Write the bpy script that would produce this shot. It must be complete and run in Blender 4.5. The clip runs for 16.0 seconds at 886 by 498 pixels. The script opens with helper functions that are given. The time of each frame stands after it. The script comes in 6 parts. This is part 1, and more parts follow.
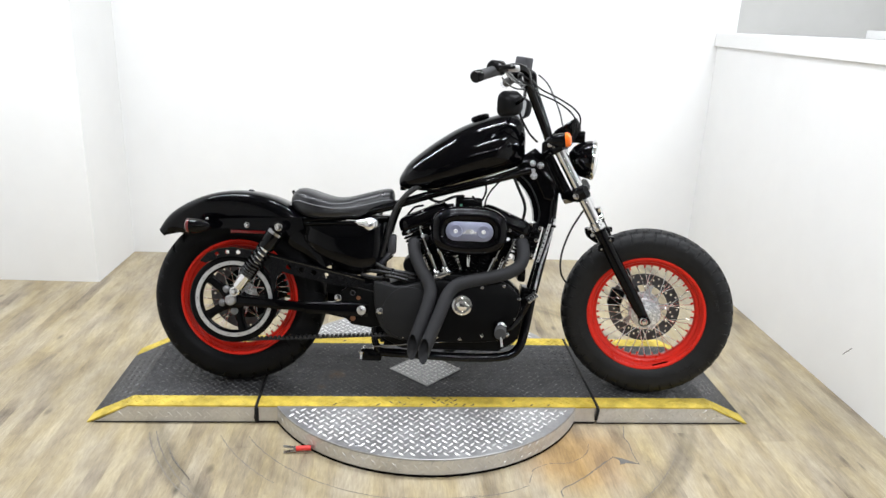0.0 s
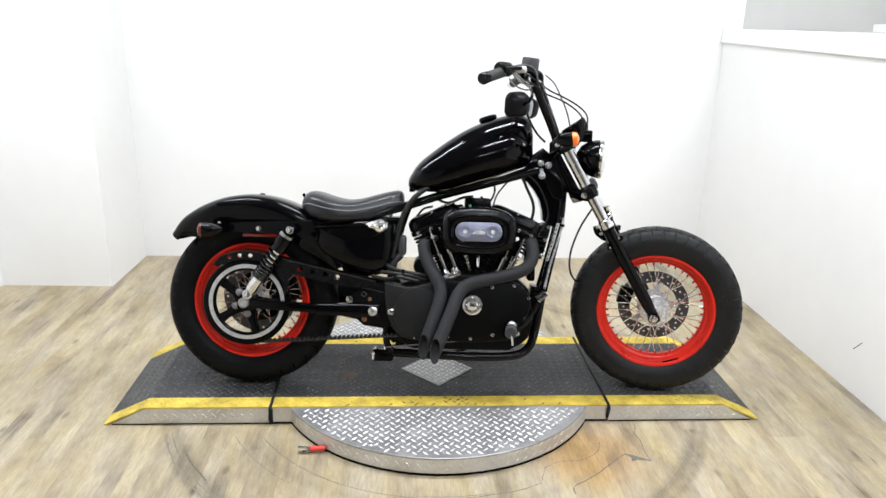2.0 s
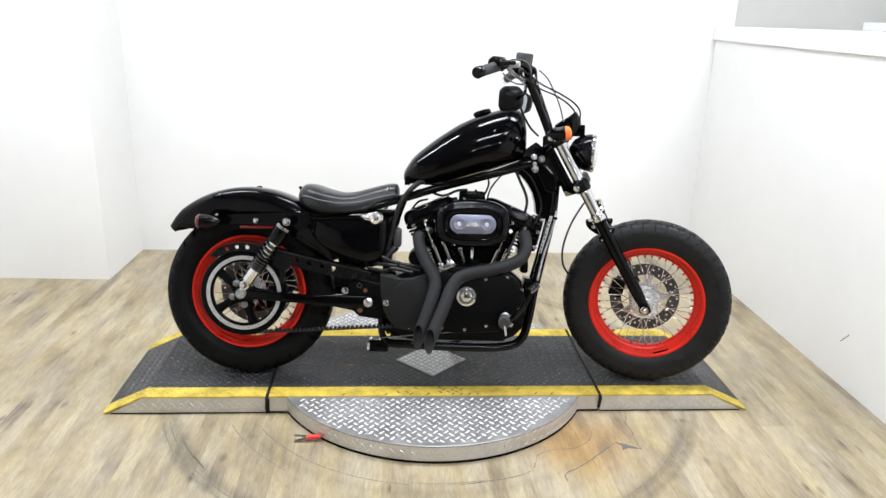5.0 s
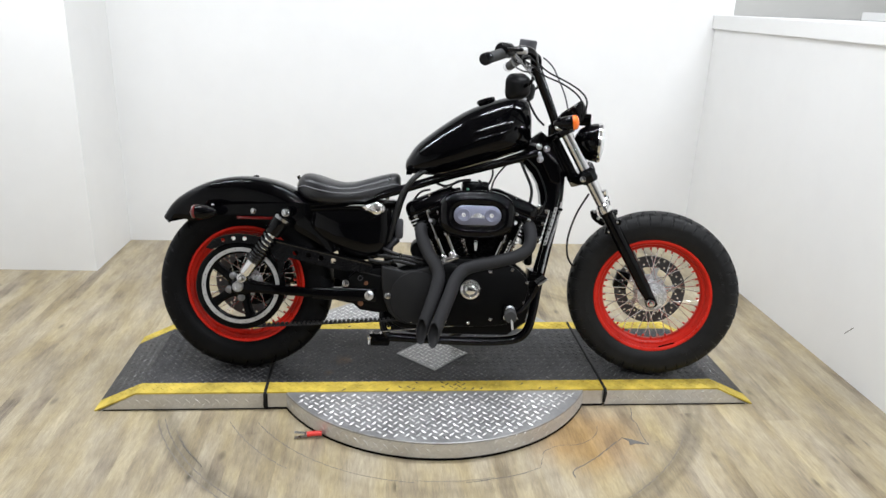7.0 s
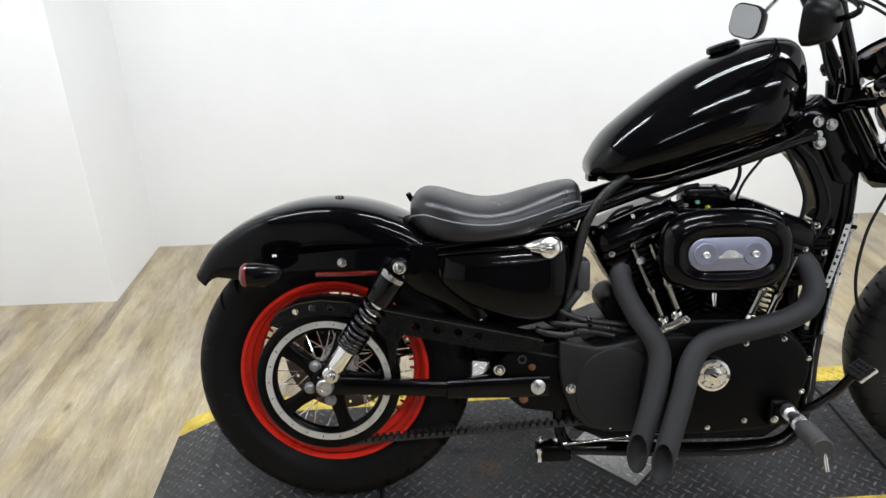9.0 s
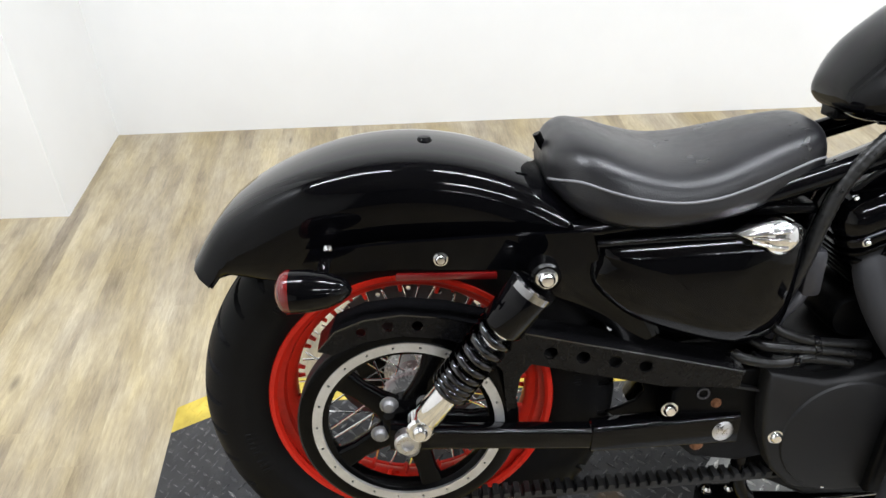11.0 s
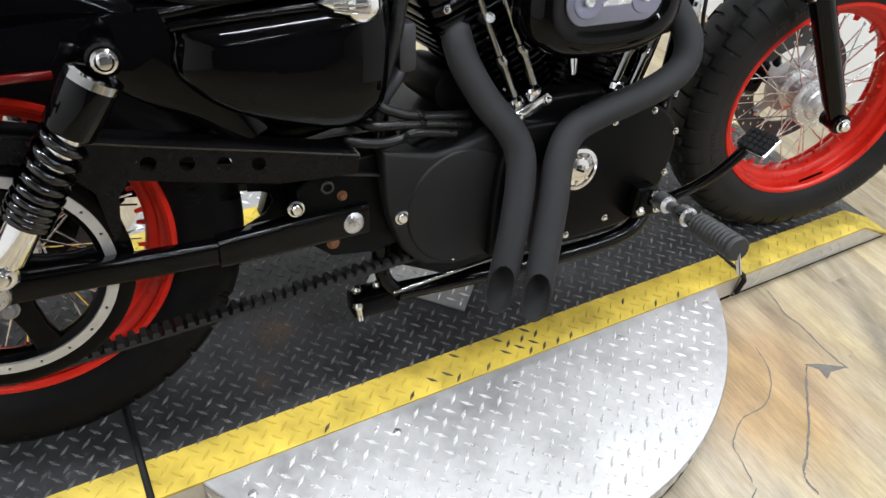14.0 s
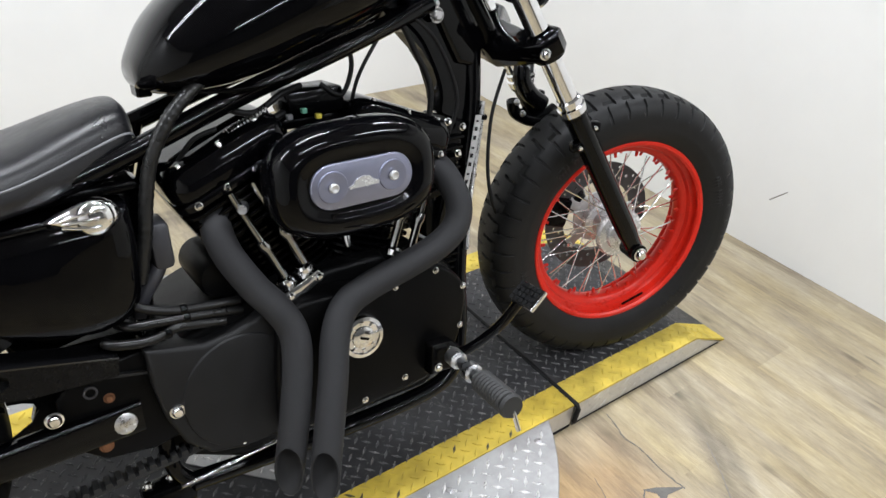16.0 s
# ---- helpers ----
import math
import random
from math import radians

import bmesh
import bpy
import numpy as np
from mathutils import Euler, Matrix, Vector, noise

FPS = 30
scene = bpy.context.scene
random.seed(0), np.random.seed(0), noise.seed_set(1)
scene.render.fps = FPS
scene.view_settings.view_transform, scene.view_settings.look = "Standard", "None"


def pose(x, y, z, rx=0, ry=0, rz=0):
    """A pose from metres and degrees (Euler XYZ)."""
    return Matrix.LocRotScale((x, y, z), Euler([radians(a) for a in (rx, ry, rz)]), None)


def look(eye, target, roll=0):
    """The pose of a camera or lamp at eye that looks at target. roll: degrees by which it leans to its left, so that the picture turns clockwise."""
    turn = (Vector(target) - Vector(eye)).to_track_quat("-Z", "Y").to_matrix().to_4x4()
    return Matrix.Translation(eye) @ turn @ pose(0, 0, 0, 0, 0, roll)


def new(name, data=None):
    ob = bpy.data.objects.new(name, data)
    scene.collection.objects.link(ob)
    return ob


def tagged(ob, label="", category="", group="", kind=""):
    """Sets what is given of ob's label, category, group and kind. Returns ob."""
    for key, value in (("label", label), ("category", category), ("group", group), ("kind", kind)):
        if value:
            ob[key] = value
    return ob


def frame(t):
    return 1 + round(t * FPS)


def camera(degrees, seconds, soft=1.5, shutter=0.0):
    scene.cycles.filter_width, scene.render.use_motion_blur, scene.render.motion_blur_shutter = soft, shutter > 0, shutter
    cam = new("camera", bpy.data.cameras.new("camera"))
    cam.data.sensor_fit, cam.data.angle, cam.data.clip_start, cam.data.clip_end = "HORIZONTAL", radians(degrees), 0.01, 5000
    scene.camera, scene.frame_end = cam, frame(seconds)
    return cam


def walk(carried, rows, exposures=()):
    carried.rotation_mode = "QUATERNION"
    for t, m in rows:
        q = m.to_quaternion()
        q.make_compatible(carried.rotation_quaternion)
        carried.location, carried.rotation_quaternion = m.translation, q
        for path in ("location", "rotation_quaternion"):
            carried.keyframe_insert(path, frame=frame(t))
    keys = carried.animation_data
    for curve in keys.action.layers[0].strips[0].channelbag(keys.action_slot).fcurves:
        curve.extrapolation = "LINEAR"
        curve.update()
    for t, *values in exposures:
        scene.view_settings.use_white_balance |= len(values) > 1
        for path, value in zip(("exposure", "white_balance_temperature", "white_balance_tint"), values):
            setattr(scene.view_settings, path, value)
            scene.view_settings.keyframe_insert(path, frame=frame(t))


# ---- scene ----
cam = camera(62.8, 16.0)
PATH = [
    (0, (0.59, -2.623, 1.453), (0.733, -0.727, 0.833), 2.5),
    (0.5, (0.582, -2.622, 1.455), (0.723, -0.729, 0.825), 2.2),
    (1, (0.578, -2.626, 1.454), (0.716, -0.73, 0.832), 2.0),
    (1.5, (0.581, -2.631, 1.457), (0.71, -0.733, 0.842), 1.4),
    (2, (0.582, -2.642, 1.465), (0.703, -0.746, 0.842), 1.5),
    (2.5, (0.584, -2.666, 1.462), (0.716, -0.771, 0.836), 1.4),
    (3, (0.58, -2.677, 1.461), (0.716, -0.78, 0.842), 1.4),
    (3.5, (0.58, -2.683, 1.459), (0.713, -0.788, 0.833), 1.8),
    (4, (0.582, -2.688, 1.457), (0.717, -0.794, 0.83), 1.8),
    (6.5, (0.57, -2.675, 1.452), (0.704, -0.78, 0.824), 1.7),
    (7, (0.513, -2.616, 1.44), (0.694, -0.735, 0.787), 2.3),
    (7.5, (0.41, -2.504, 1.415), (0.596, -0.667, 0.645), 0.6),
    (8, (0.371, -2.163, 1.379), (0.318, -0.319, 0.606), 0.9),
    (8.5, (0.284, -1.794, 1.37), (0.236, 0.068, 0.64), -1.1),
    (9, (0.227, -1.465, 1.364), (0.302, 0.347, 0.523), -1.8),
    (9.2, (0.211, -1.331, 1.345), (0.115, 0.487, 0.516), -3.1),
    (11.3, (-0.005, -0.788, 1.231), (0.175, 0.736, -0.052), 0.9),
    (11.5, (-0.001, -0.804, 1.195), (0.193, 0.678, -0.133), 1.3),
    (12, (0.003, -0.815, 1.14), (0.217, 0.523, -0.331), 2.4),
    (12.5, (0.005, -0.835, 1.12), (0.228, 0.465, -0.384), 2.9),
    (13, (0.036, -0.852, 1.11), (0.35, 0.434, -0.39), 3.8),
    (13.5, (0.082, -0.871, 1.108), (0.644, 0.391, -0.338), 6.2),
    (14, (0.129, -0.890, 1.116), (0.976, 0.327, -0.226), 8.9),
    (14.5, (0.188, -0.889, 1.143), (1.22, 0.265, -0.122), 7.8),
    (15, (0.208, -0.891, 1.175), (1.357, 0.229, -0.018), 8.3),
    (15.5, (0.224, -0.903, 1.221), (1.435, 0.242, 0.116), 10.2),
    (16, (0.365, -0.974, 1.233), (1.423, 0.318, 0.133), 5.6),
]
walk(cam, [(t, look(eye, target, roll)) for t, eye, target, roll in PATH],
     [(0, -0.44), (3, -0.32), (4.2, -0.32), (6.3, -0.58), (7.0, -0.66), (7.5, -0.62), (8.0, -0.58), (8.5, -0.62), (9.0, -0.55), (11.5, -0.30), (13.5, -0.38), (16.0, -0.5)])

# ---- light ----
world = bpy.data.worlds.new("world")
scene.world = world
world.use_nodes = True
world.node_tree.nodes["Background"].inputs[0].default_value = (0.9, 0.95, 1.0, 1)
world.node_tree.nodes["Background"].inputs[1].default_value = 0.05

# ---- materials ----


def mat(name, color, rough=0.5, metal=0.0, coat=0.0, spec=0.5):
    m = bpy.data.materials.new(name)
    m.use_nodes = True
    b = m.node_tree.nodes["Principled BSDF"]
    b.inputs["Base Color"].default_value = (*color, 1)
    b.inputs["Roughness"].default_value = rough
    b.inputs["Metallic"].default_value = metal
    b.inputs["Coat Weight"].default_value = coat
    b.inputs["Coat Roughness"].default_value = 0.04
    b.inputs["Specular IOR Level"].default_value = spec
    return m


def node(m, kind, **inputs):
    n = m.node_tree.nodes.new(kind)
    for k, v in inputs.items():
        n.inputs[k.replace("_", " ")].default_value = v
    return n


def link(m, a, ao, b, bi):
    m.node_tree.links.new(a.outputs[ao], b.inputs[bi])


def bsdf(m):
    return m.node_tree.nodes["Principled BSDF"]


def worn(m, scale=30.0, amount=0.25, rough=0.12, bump=0.0, bump_scale=200.0, dist=0.001):
    """Variation of colour and roughness at two scales, and fine relief."""
    b = bsdf(m)
    base = tuple(b.inputs["Base Color"].default_value)
    r0 = b.inputs["Roughness"].default_value
    co = node(m, "ShaderNodeTexCoord")
    n1 = node(m, "ShaderNodeTexNoise", Scale=scale, Detail=6.0, Roughness=0.6)
    n2 = node(m, "ShaderNodeTexNoise", Scale=scale * 7.3, Detail=4.0)
    link(m, co, "Object", n1, "Vector")
    link(m, co, "Object", n2, "Vector")
    mx = node(m, "ShaderNodeMix")
    mx.data_type = "FLOAT"
    mx.inputs[0].default_value = 0.35
    link(m, n1, "Fac", mx, 2)
    link(m, n2, "Fac", mx, 3)
    ramp = node(m, "ShaderNodeMapRange")
    ramp.inputs[1].default_value, ramp.inputs[2].default_value = 0.3, 0.7
    ramp.inputs[3].default_value, ramp.inputs[4].default_value = 1 - amount, 1 + amount
    link(m, mx, 0, ramp, 0)
    mul = node(m, "ShaderNodeVectorMath")
    mul.operation = "SCALE"
    mul.inputs[0].default_value = base[:3]
    link(m, ramp, 0, mul, "Scale")
    link(m, mul, 0, b, "Base Color")
    rr = node(m, "ShaderNodeMapRange")
    rr.inputs[1].default_value, rr.inputs[2].default_value = 0.3, 0.7
    rr.inputs[3].default_value, rr.inputs[4].default_value = max(0.02, r0 - rough), min(1, r0 + rough)
    link(m, mx, 0, rr, 0)
    link(m, rr, 0, b, "Roughness")
    if bump:
        n3 = node(m, "ShaderNodeTexNoise", Scale=bump_scale, Detail=3.0)
        link(m, co, "Object", n3, "Vector")
        bp = node(m, "ShaderNodeBump", Strength=bump, Distance=dist)
        link(m, n3, "Fac", bp, "Height")
        link(m, bp, 0, b, "Normal")
    return m


BLACK = worn(mat("black_gloss_paint", (0.0012, 0.0012, 0.0016), 0.05, spec=0.19), 9, 0.2, 0.03)
BLACK2 = worn(mat("black_satin_metal", (0.0014, 0.0014, 0.0016), 0.17, spec=0.10), 25, 0.3, 0.1)
MATT = worn(mat("black_heat_wrap_paint", (0.020, 0.020, 0.0215), 0.7, spec=0.24), 30, 0.2, 0.1, 0.25, 900)
WRINKLE = worn(mat("black_wrinkle_paint", (0.0082, 0.0082, 0.0086), 0.5, spec=0.22), 30, 0.2, 0.1, 0.5, 700)
RUBBER = worn(mat("tyre_rubber", (0.0044, 0.0044, 0.0048), 0.50, spec=0.09), 14, 0.35, 0.12, 0.2, 500)
# front tyre rubber, colour lifted for the light and haze over it
RUBBER_GREY = worn(mat("lightened_tyre_rubber", (0.012, 0.012, 0.0122), 0.48, spec=0.17), 14, 0.35, 0.12, 0.2, 500)
GRIP = worn(mat("grip_rubber", (0.0055, 0.0055, 0.006), 0.55, spec=0.22), 40, 0.2, 0.1, 0.3, 700)
VINYL = worn(mat("seat_vinyl", (0.008, 0.008, 0.0095), 0.33, spec=0.42), 12, 0.25, 0.1, 0.35, 420)
RED = worn(mat("red_rim_paint", (0.60, 0.018, 0.008), 0.33, spec=0.3), 12, 0.15, 0.1)
CHROME = worn(mat("chrome", (0.8, 0.8, 0.81), 0.08, 1.0), 30, 0.1, 0.05)
# chrome with the dark surroundings it mirrors put into its colour
TUBECHROME = worn(mat("chrome_dark_reflection", (0.30, 0.30, 0.305), 0.07, 1.0), 30, 0.1, 0.04)
STEEL = worn(mat("bare_steel", (0.55, 0.55, 0.56), 0.3, 1.0), 60, 0.25, 0.12)
WHITE = worn(mat("white_wall_paint", (0.80, 0.80, 0.79), 0.75), 1.2, 0.025, 0.05, 0.12, 160)
# unseen ceiling, kept dark to reduce fill light and darken reflections
CEIL = mat("dimmed_ceiling", (0.24, 0.24, 0.24), 0.9)
FIXTURE = mat("white_enamel", (0.8, 0.8, 0.8), 0.4)
# unseen front wall, its dark colour stands for a deep unlit room
DIMWALL = worn(mat("dimmed_wall", (0.11, 0.11, 0.11), 0.8), 1.5, 0.05, 0.05)
ALU = worn(mat("aluminium_tread_plate", (0.36, 0.358, 0.355), 0.42, 0.68, spec=0.35), 9, 0.25, 0.12)
SIDEALU = worn(mat("polished_aluminium_plate", (0.60, 0.585, 0.56), 0.40, 0.6), 14, 0.15, 0.08)
SIDELUG = worn(mat("polished_aluminium_lug", (0.60, 0.588, 0.565), 0.40, 0.6), 40, 0.15, 0.08)
# lug colour far above the plate's: the highlights on the lugs are painted in
ALULUG = worn(mat("highlit_aluminium_lug", (0.80, 0.795, 0.79), 0.30, 0.55), 40, 0.2, 0.1)
# walls beyond the half wall, one tone darker than the white ones
GREYWALL = worn(mat("pale_grey_wall", (0.42, 0.415, 0.395), 0.85), 1.5, 0.05, 0.05)
GREYSCUFF = mat("grey_scuff", (0.42, 0.42, 0.41), 0.9)
MIRROR = mat("mirror_glass", (0.38, 0.39, 0.40), 0.02, 1.0)
PLATE = worn(mat("blue_grey_anodised_plate", (0.27, 0.28, 0.37), 0.34, 0.85), 14, 0.06, 0.03)
AMBER = mat("amber_lens", (0.85, 0.16, 0.01), 0.15, coat=0.6)
REDLENS = mat("red_lens", (0.10, 0.004, 0.004), 0.15, coat=0.4)
CLEAR = mat("headlamp_glass", (0.75, 0.77, 0.78), 0.1, coat=1.0)
CLIPRED = worn(mat("red_plastic", (0.65, 0.04, 0.03), 0.4), 60, 0.15, 0.1)
TUBE = 32.0
DISC = worn(mat("brake_disc_steel", (0.06, 0.06, 0.063), 0.38, 0.3), 60, 0.3, 0.1)
CARRIER = worn(mat("cast_aluminium", (0.50, 0.50, 0.50), 0.5, 0.25), 40, 0.15, 0.1)
GREYBOLT = worn(mat("dull_zinc", (0.22, 0.22, 0.225), 0.42, 0.6), 60, 0.2, 0.1)
SATIN = worn(mat("satin_aluminium", (0.58, 0.58, 0.58), 0.42, 0.75), 40, 0.12, 0.08)
RUST = worn(mat("rusty_steel", (0.22, 0.10, 0.05), 0.6, 0.6), 90, 0.4, 0.15)
STITCH = mat("grey_thread", (0.16, 0.16, 0.17), 0.7)
LOOM = worn(mat("loom_tape", (0.008, 0.008, 0.008), 0.35, spec=0.4), 60, 0.3, 0.15, 0.4, 260)
GREYPLASTIC = worn(mat("dark_grey_plastic", (0.028, 0.028, 0.033), 0.42), 30, 0.2, 0.1)
GRIPGREY = worn(mat("grip_grey_rubber", (0.022, 0.022, 0.022), 0.65), 40, 0.2, 0.1)
BLACKM = worn(mat("black_mirror_shell", (0.0035, 0.0035, 0.004), 0.4, spec=0.15), 30, 0.2, 0.1)
WIREGREEN = mat("green_connector", (0.12, 0.35, 0.25), 0.5)
WIREYELLOW = mat("yellow_connector", (0.6, 0.5, 0.06), 0.5)
CASEBLACK = worn(mat("black_case_paint", (0.0020, 0.0020, 0.0022), 0.36, spec=0.09), 30, 0.2, 0.1, 0.3, 500)
HUBALU = worn(mat("polished_hub_aluminium", (0.62, 0.62, 0.62), 0.26, 0.5), 40, 0.15, 0.08)
GUARDBLACK = worn(mat("black_satin_plastic", (0.0035, 0.0035, 0.004), 0.28, spec=0.17), 30, 0.25, 0.1)
HOSE = worn(mat("oil_hose_rubber", (0.003, 0.003, 0.0032), 0.32, spec=0.3), 40, 0.2, 0.1)
DARKCHROME = worn(mat("black_chrome", (0.05, 0.05, 0.053), 0.10, 1.0), 30, 0.15, 0.05)
EDGEBLACK = worn(mat("black_gloss_edge", (0.004, 0.004, 0.0045), 0.16, spec=0.7), 30, 0.2, 0.05)
BELT = worn(mat("belt_rubber", (0.017, 0.017, 0.0175), 0.5, spec=0.3), 60, 0.25, 0.1)
CRACK = worn(mat("crack_dirt", (0.13, 0.122, 0.112), 0.8), 30, 0.3, 0.1)

GROOVE = worn(mat("scored_vinyl", (0.20, 0.18, 0.15), 0.8), 9, 0.35, 0.1)


def painted(name, top, under, scale, low, high, rough, spec=0.5):
    """Paint worn through to what lies under it, in patches with grain."""
    m = mat(name, top, rough, spec=spec)
    b = bsdf(m)
    geo = node(m, "ShaderNodeNewGeometry")
    n1 = node(m, "ShaderNodeTexNoise", Scale=scale, Detail=9.0, Roughness=0.72)
    n2 = node(m, "ShaderNodeTexNoise", Scale=scale * 14, Detail=4.0, Roughness=0.7)
    n3 = node(m, "ShaderNodeTexNoise", Scale=scale * 0.35, Detail=3.0)
    for n in (n1, n2, n3):
        link(m, geo, "Position", n, "Vector")
    ad = node(m, "ShaderNodeMath")
    ad.operation = "MULTIPLY_ADD"
    ad.inputs[1].default_value = 0.45
    link(m, n2, "Fac", ad, 0)
    link(m, n1, "Fac", ad, 2)
    mr = node(m, "ShaderNodeMapRange")
    mr.inputs[1].default_value, mr.inputs[2].default_value = low, high
    link(m, ad, 0, mr, 0)
    tone = node(m, "ShaderNodeMapRange")
    tone.inputs[1].default_value, tone.inputs[2].default_value, tone.inputs[3].default_value, tone.inputs[4].default_value = 0.3, 0.7, 0.7, 1.25
    link(m, n3, "Fac", tone, 0)
    sc = node(m, "ShaderNodeVectorMath")
    sc.operation = "SCALE"
    sc.inputs[0].default_value = top
    link(m, tone, 0, sc, "Scale")
    mx = node(m, "ShaderNodeMix")
    mx.data_type = "RGBA"
    mx.inputs[7].default_value = (*under, 1)
    link(m, sc, 0, mx, 6)
    link(m, mr, 0, mx, 0)
    link(m, mx, 2, b, "Base Color")
    rr = node(m, "ShaderNodeMapRange")
    rr.inputs[1].default_value, rr.inputs[2].default_value, rr.inputs[3].default_value, rr.inputs[4].default_value = 0.3, 0.7, rough - 0.12, rough + 0.15
    link(m, n2, "Fac", rr, 0)
    link(m, rr, 0, b, "Roughness")
    return m


DECK = painted("black_tread_plate", (0.037, 0.037, 0.039), (0.24, 0.23, 0.21), 55, 0.83, 0.97, 0.42, spec=0.22)
YELLOW = painted("yellow_safety_paint", (0.56, 0.425, 0.075), (0.24, 0.19, 0.06), 45, 0.90, 1.02, 0.6, spec=0.25)
YELLOW_WORN = painted("yellow_safety_paint_worn", (0.56, 0.415, 0.062), (0.14, 0.115, 0.05), 40, 0.88, 1.0, 0.6, spec=0.25)
YELLOW_LUG = painted("yellow_paint_rubbed_through", (0.10, 0.085, 0.04), (0.03, 0.028, 0.024), 60, 0.60, 0.80, 0.45)
LUG = painted("rubbed_tread_plate", (0.085, 0.085, 0.088), (0.36, 0.35, 0.335), 30, 0.76, 0.96, 0.27, spec=0.5)


def stained(m, x, y, size, color):
    """A ragged stain of its own colour at one place of a surface."""
    b = bsdf(m)
    src = b.inputs["Base Color"].links[0].from_socket
    geo = node(m, "ShaderNodeNewGeometry")
    n = node(m, "ShaderNodeTexNoise", Scale=22.0, Detail=6.0, Roughness=0.75)
    link(m, geo, "Position", n, "Vector")
    d = node(m, "ShaderNodeVectorMath")
    d.operation = "DISTANCE"
    d.inputs[1].default_value = (x, y, 0.071)
    link(m, geo, "Position", d, 0)
    ragged = node(m, "ShaderNodeMath")
    ragged.operation = "MULTIPLY_ADD"
    ragged.inputs[1].default_value = size * 2.2
    link(m, n, "Fac", ragged, 0)
    link(m, d, "Value", ragged, 2)
    fade = node(m, "ShaderNodeMapRange")
    fade.inputs[1].default_value, fade.inputs[2].default_value, fade.inputs[3].default_value, fade.inputs[4].default_value = size * 1.15, size * 1.9, 0.85, 0.0
    link(m, ragged, 0, fade, 0)
    mx = node(m, "ShaderNodeMix")
    mx.data_type = "RGBA"
    mx.inputs[7].default_value = (*color, 1)
    m.node_tree.links.new(src, mx.inputs[6])
    link(m, fade, 0, mx, 0)
    link(m, mx, 2, b, "Base Color")
    return m


for coated in (DECK, LUG):
    stained(coated, 0.385, -0.02, 0.055, (0.115, 0.072, 0.038))
    stained(coated, 0.335, -0.125, 0.035, (0.085, 0.058, 0.035))


def plank_material():
    m = mat("vinyl_oak_plank", (0.4, 0.33, 0.22), 0.42)
    b = bsdf(m)
    geo = node(m, "ShaderNodeNewGeometry")
    info = node(m, "ShaderNodeObjectInfo")
    shift = node(m, "ShaderNodeVectorMath")
    shift.operation = "MULTIPLY_ADD"
    shift.inputs[1].default_value = (7.0, 13.0, 5.0)
    comb = node(m, "ShaderNodeCombineXYZ")
    for k in range(3):
        link(m, info, "Random", comb, k)
    link(m, comb, 0, shift, 0)
    link(m, geo, "Position", shift, 2)

    def stretched(sx, sy, detail, rough=0.6):
        mp = node(m, "ShaderNodeMapping")
        mp.inputs["Scale"].default_value = (sx, sy, 1)
        link(m, shift, 0, mp, 0)
        n = node(m, "ShaderNodeTexNoise", Scale=1.0, Detail=detail, Roughness=rough, Distortion=0.4)
        link(m, mp, 0, n, "Vector")
        return n
    broad, grain, fine = stretched(12, 2.2, 8, 0.68), stretched(44, 5.5, 9, 0.78), stretched(170, 22, 6, 0.7)
    ramp = node(m, "ShaderNodeValToRGB")
    e = ramp.color_ramp.elements
    e[0].position, e[0].color = 0.33, (0.128, 0.102, 0.072, 1)
    e[1].position, e[1].color = 0.69, (0.455, 0.395, 0.288, 1)
    for pos, col in ((0.43, (0.255, 0.213, 0.155, 1)), (0.53, (0.345, 0.293, 0.208, 1))):
        k = e.new(pos)
        k.color = col
    mixed = node(m, "ShaderNodeMath")
    mixed.operation = "MULTIPLY_ADD"
    mixed.inputs[1].default_value = 0.36
    link(m, grain, "Fac", mixed, 0)
    scaled = node(m, "ShaderNodeMath")
    scaled.operation = "MULTIPLY_ADD"
    scaled.inputs[1].default_value = 0.64
    link(m, broad, "Fac", scaled, 0)
    rnd = node(m, "ShaderNodeMapRange")
    rnd.inputs[3].default_value, rnd.inputs[4].default_value = -0.03, 0.035
    link(m, info, "Random", rnd, 0)
    link(m, rnd, 0, scaled, 2)
    link(m, scaled, 0, mixed, 2)
    # streaks that run on across the planks
    mpb = node(m, "ShaderNodeMapping")
    mpb.inputs["Scale"].default_value = (12.0, 2.3, 1)
    link(m, geo, "Position", mpb, 0)
    blotch = node(m, "ShaderNodeTexNoise", Scale=1.0, Detail=6.0, Roughness=0.62, Distortion=0.35)
    link(m, mpb, 0, blotch, "Vector")
    both = node(m, "ShaderNodeMath")
    both.operation = "MULTIPLY_ADD"
    both.inputs[1].default_value = 1.0
    # strips of one tone, three to a plank
    cut = node(m, "ShaderNodeSeparateXYZ")
    link(m, geo, "Position", cut, 0)
    wob = node(m, "ShaderNodeTexNoise", Scale=3.0, Detail=2.0)
    link(m, geo, "Position", wob, "Vector")
    wx = node(m, "ShaderNodeMath")
    wx.operation = "MULTIPLY_ADD"
    wx.inputs[1].default_value = 0.022
    link(m, wob, "Fac", wx, 0)
    link(m, cut, "X", wx, 2)
    cell = node(m, "ShaderNodeMath")
    cell.operation = "MULTIPLY"
    cell.inputs[1].default_value = 19.74
    link(m, wx, 0, cell, 0)
    snap = node(m, "ShaderNodeMath")
    snap.operation = "FLOOR"
    link(m, cell, 0, snap, 0)
    far_ = node(m, "ShaderNodeMath")
    far_.operation = "MULTIPLY"
    far_.inputs[1].default_value = 3.71
    link(m, snap, 0, far_, 0)
    along_y = node(m, "ShaderNodeMath")
    along_y.operation = "MULTIPLY"
    along_y.inputs[1].default_value = 2.2
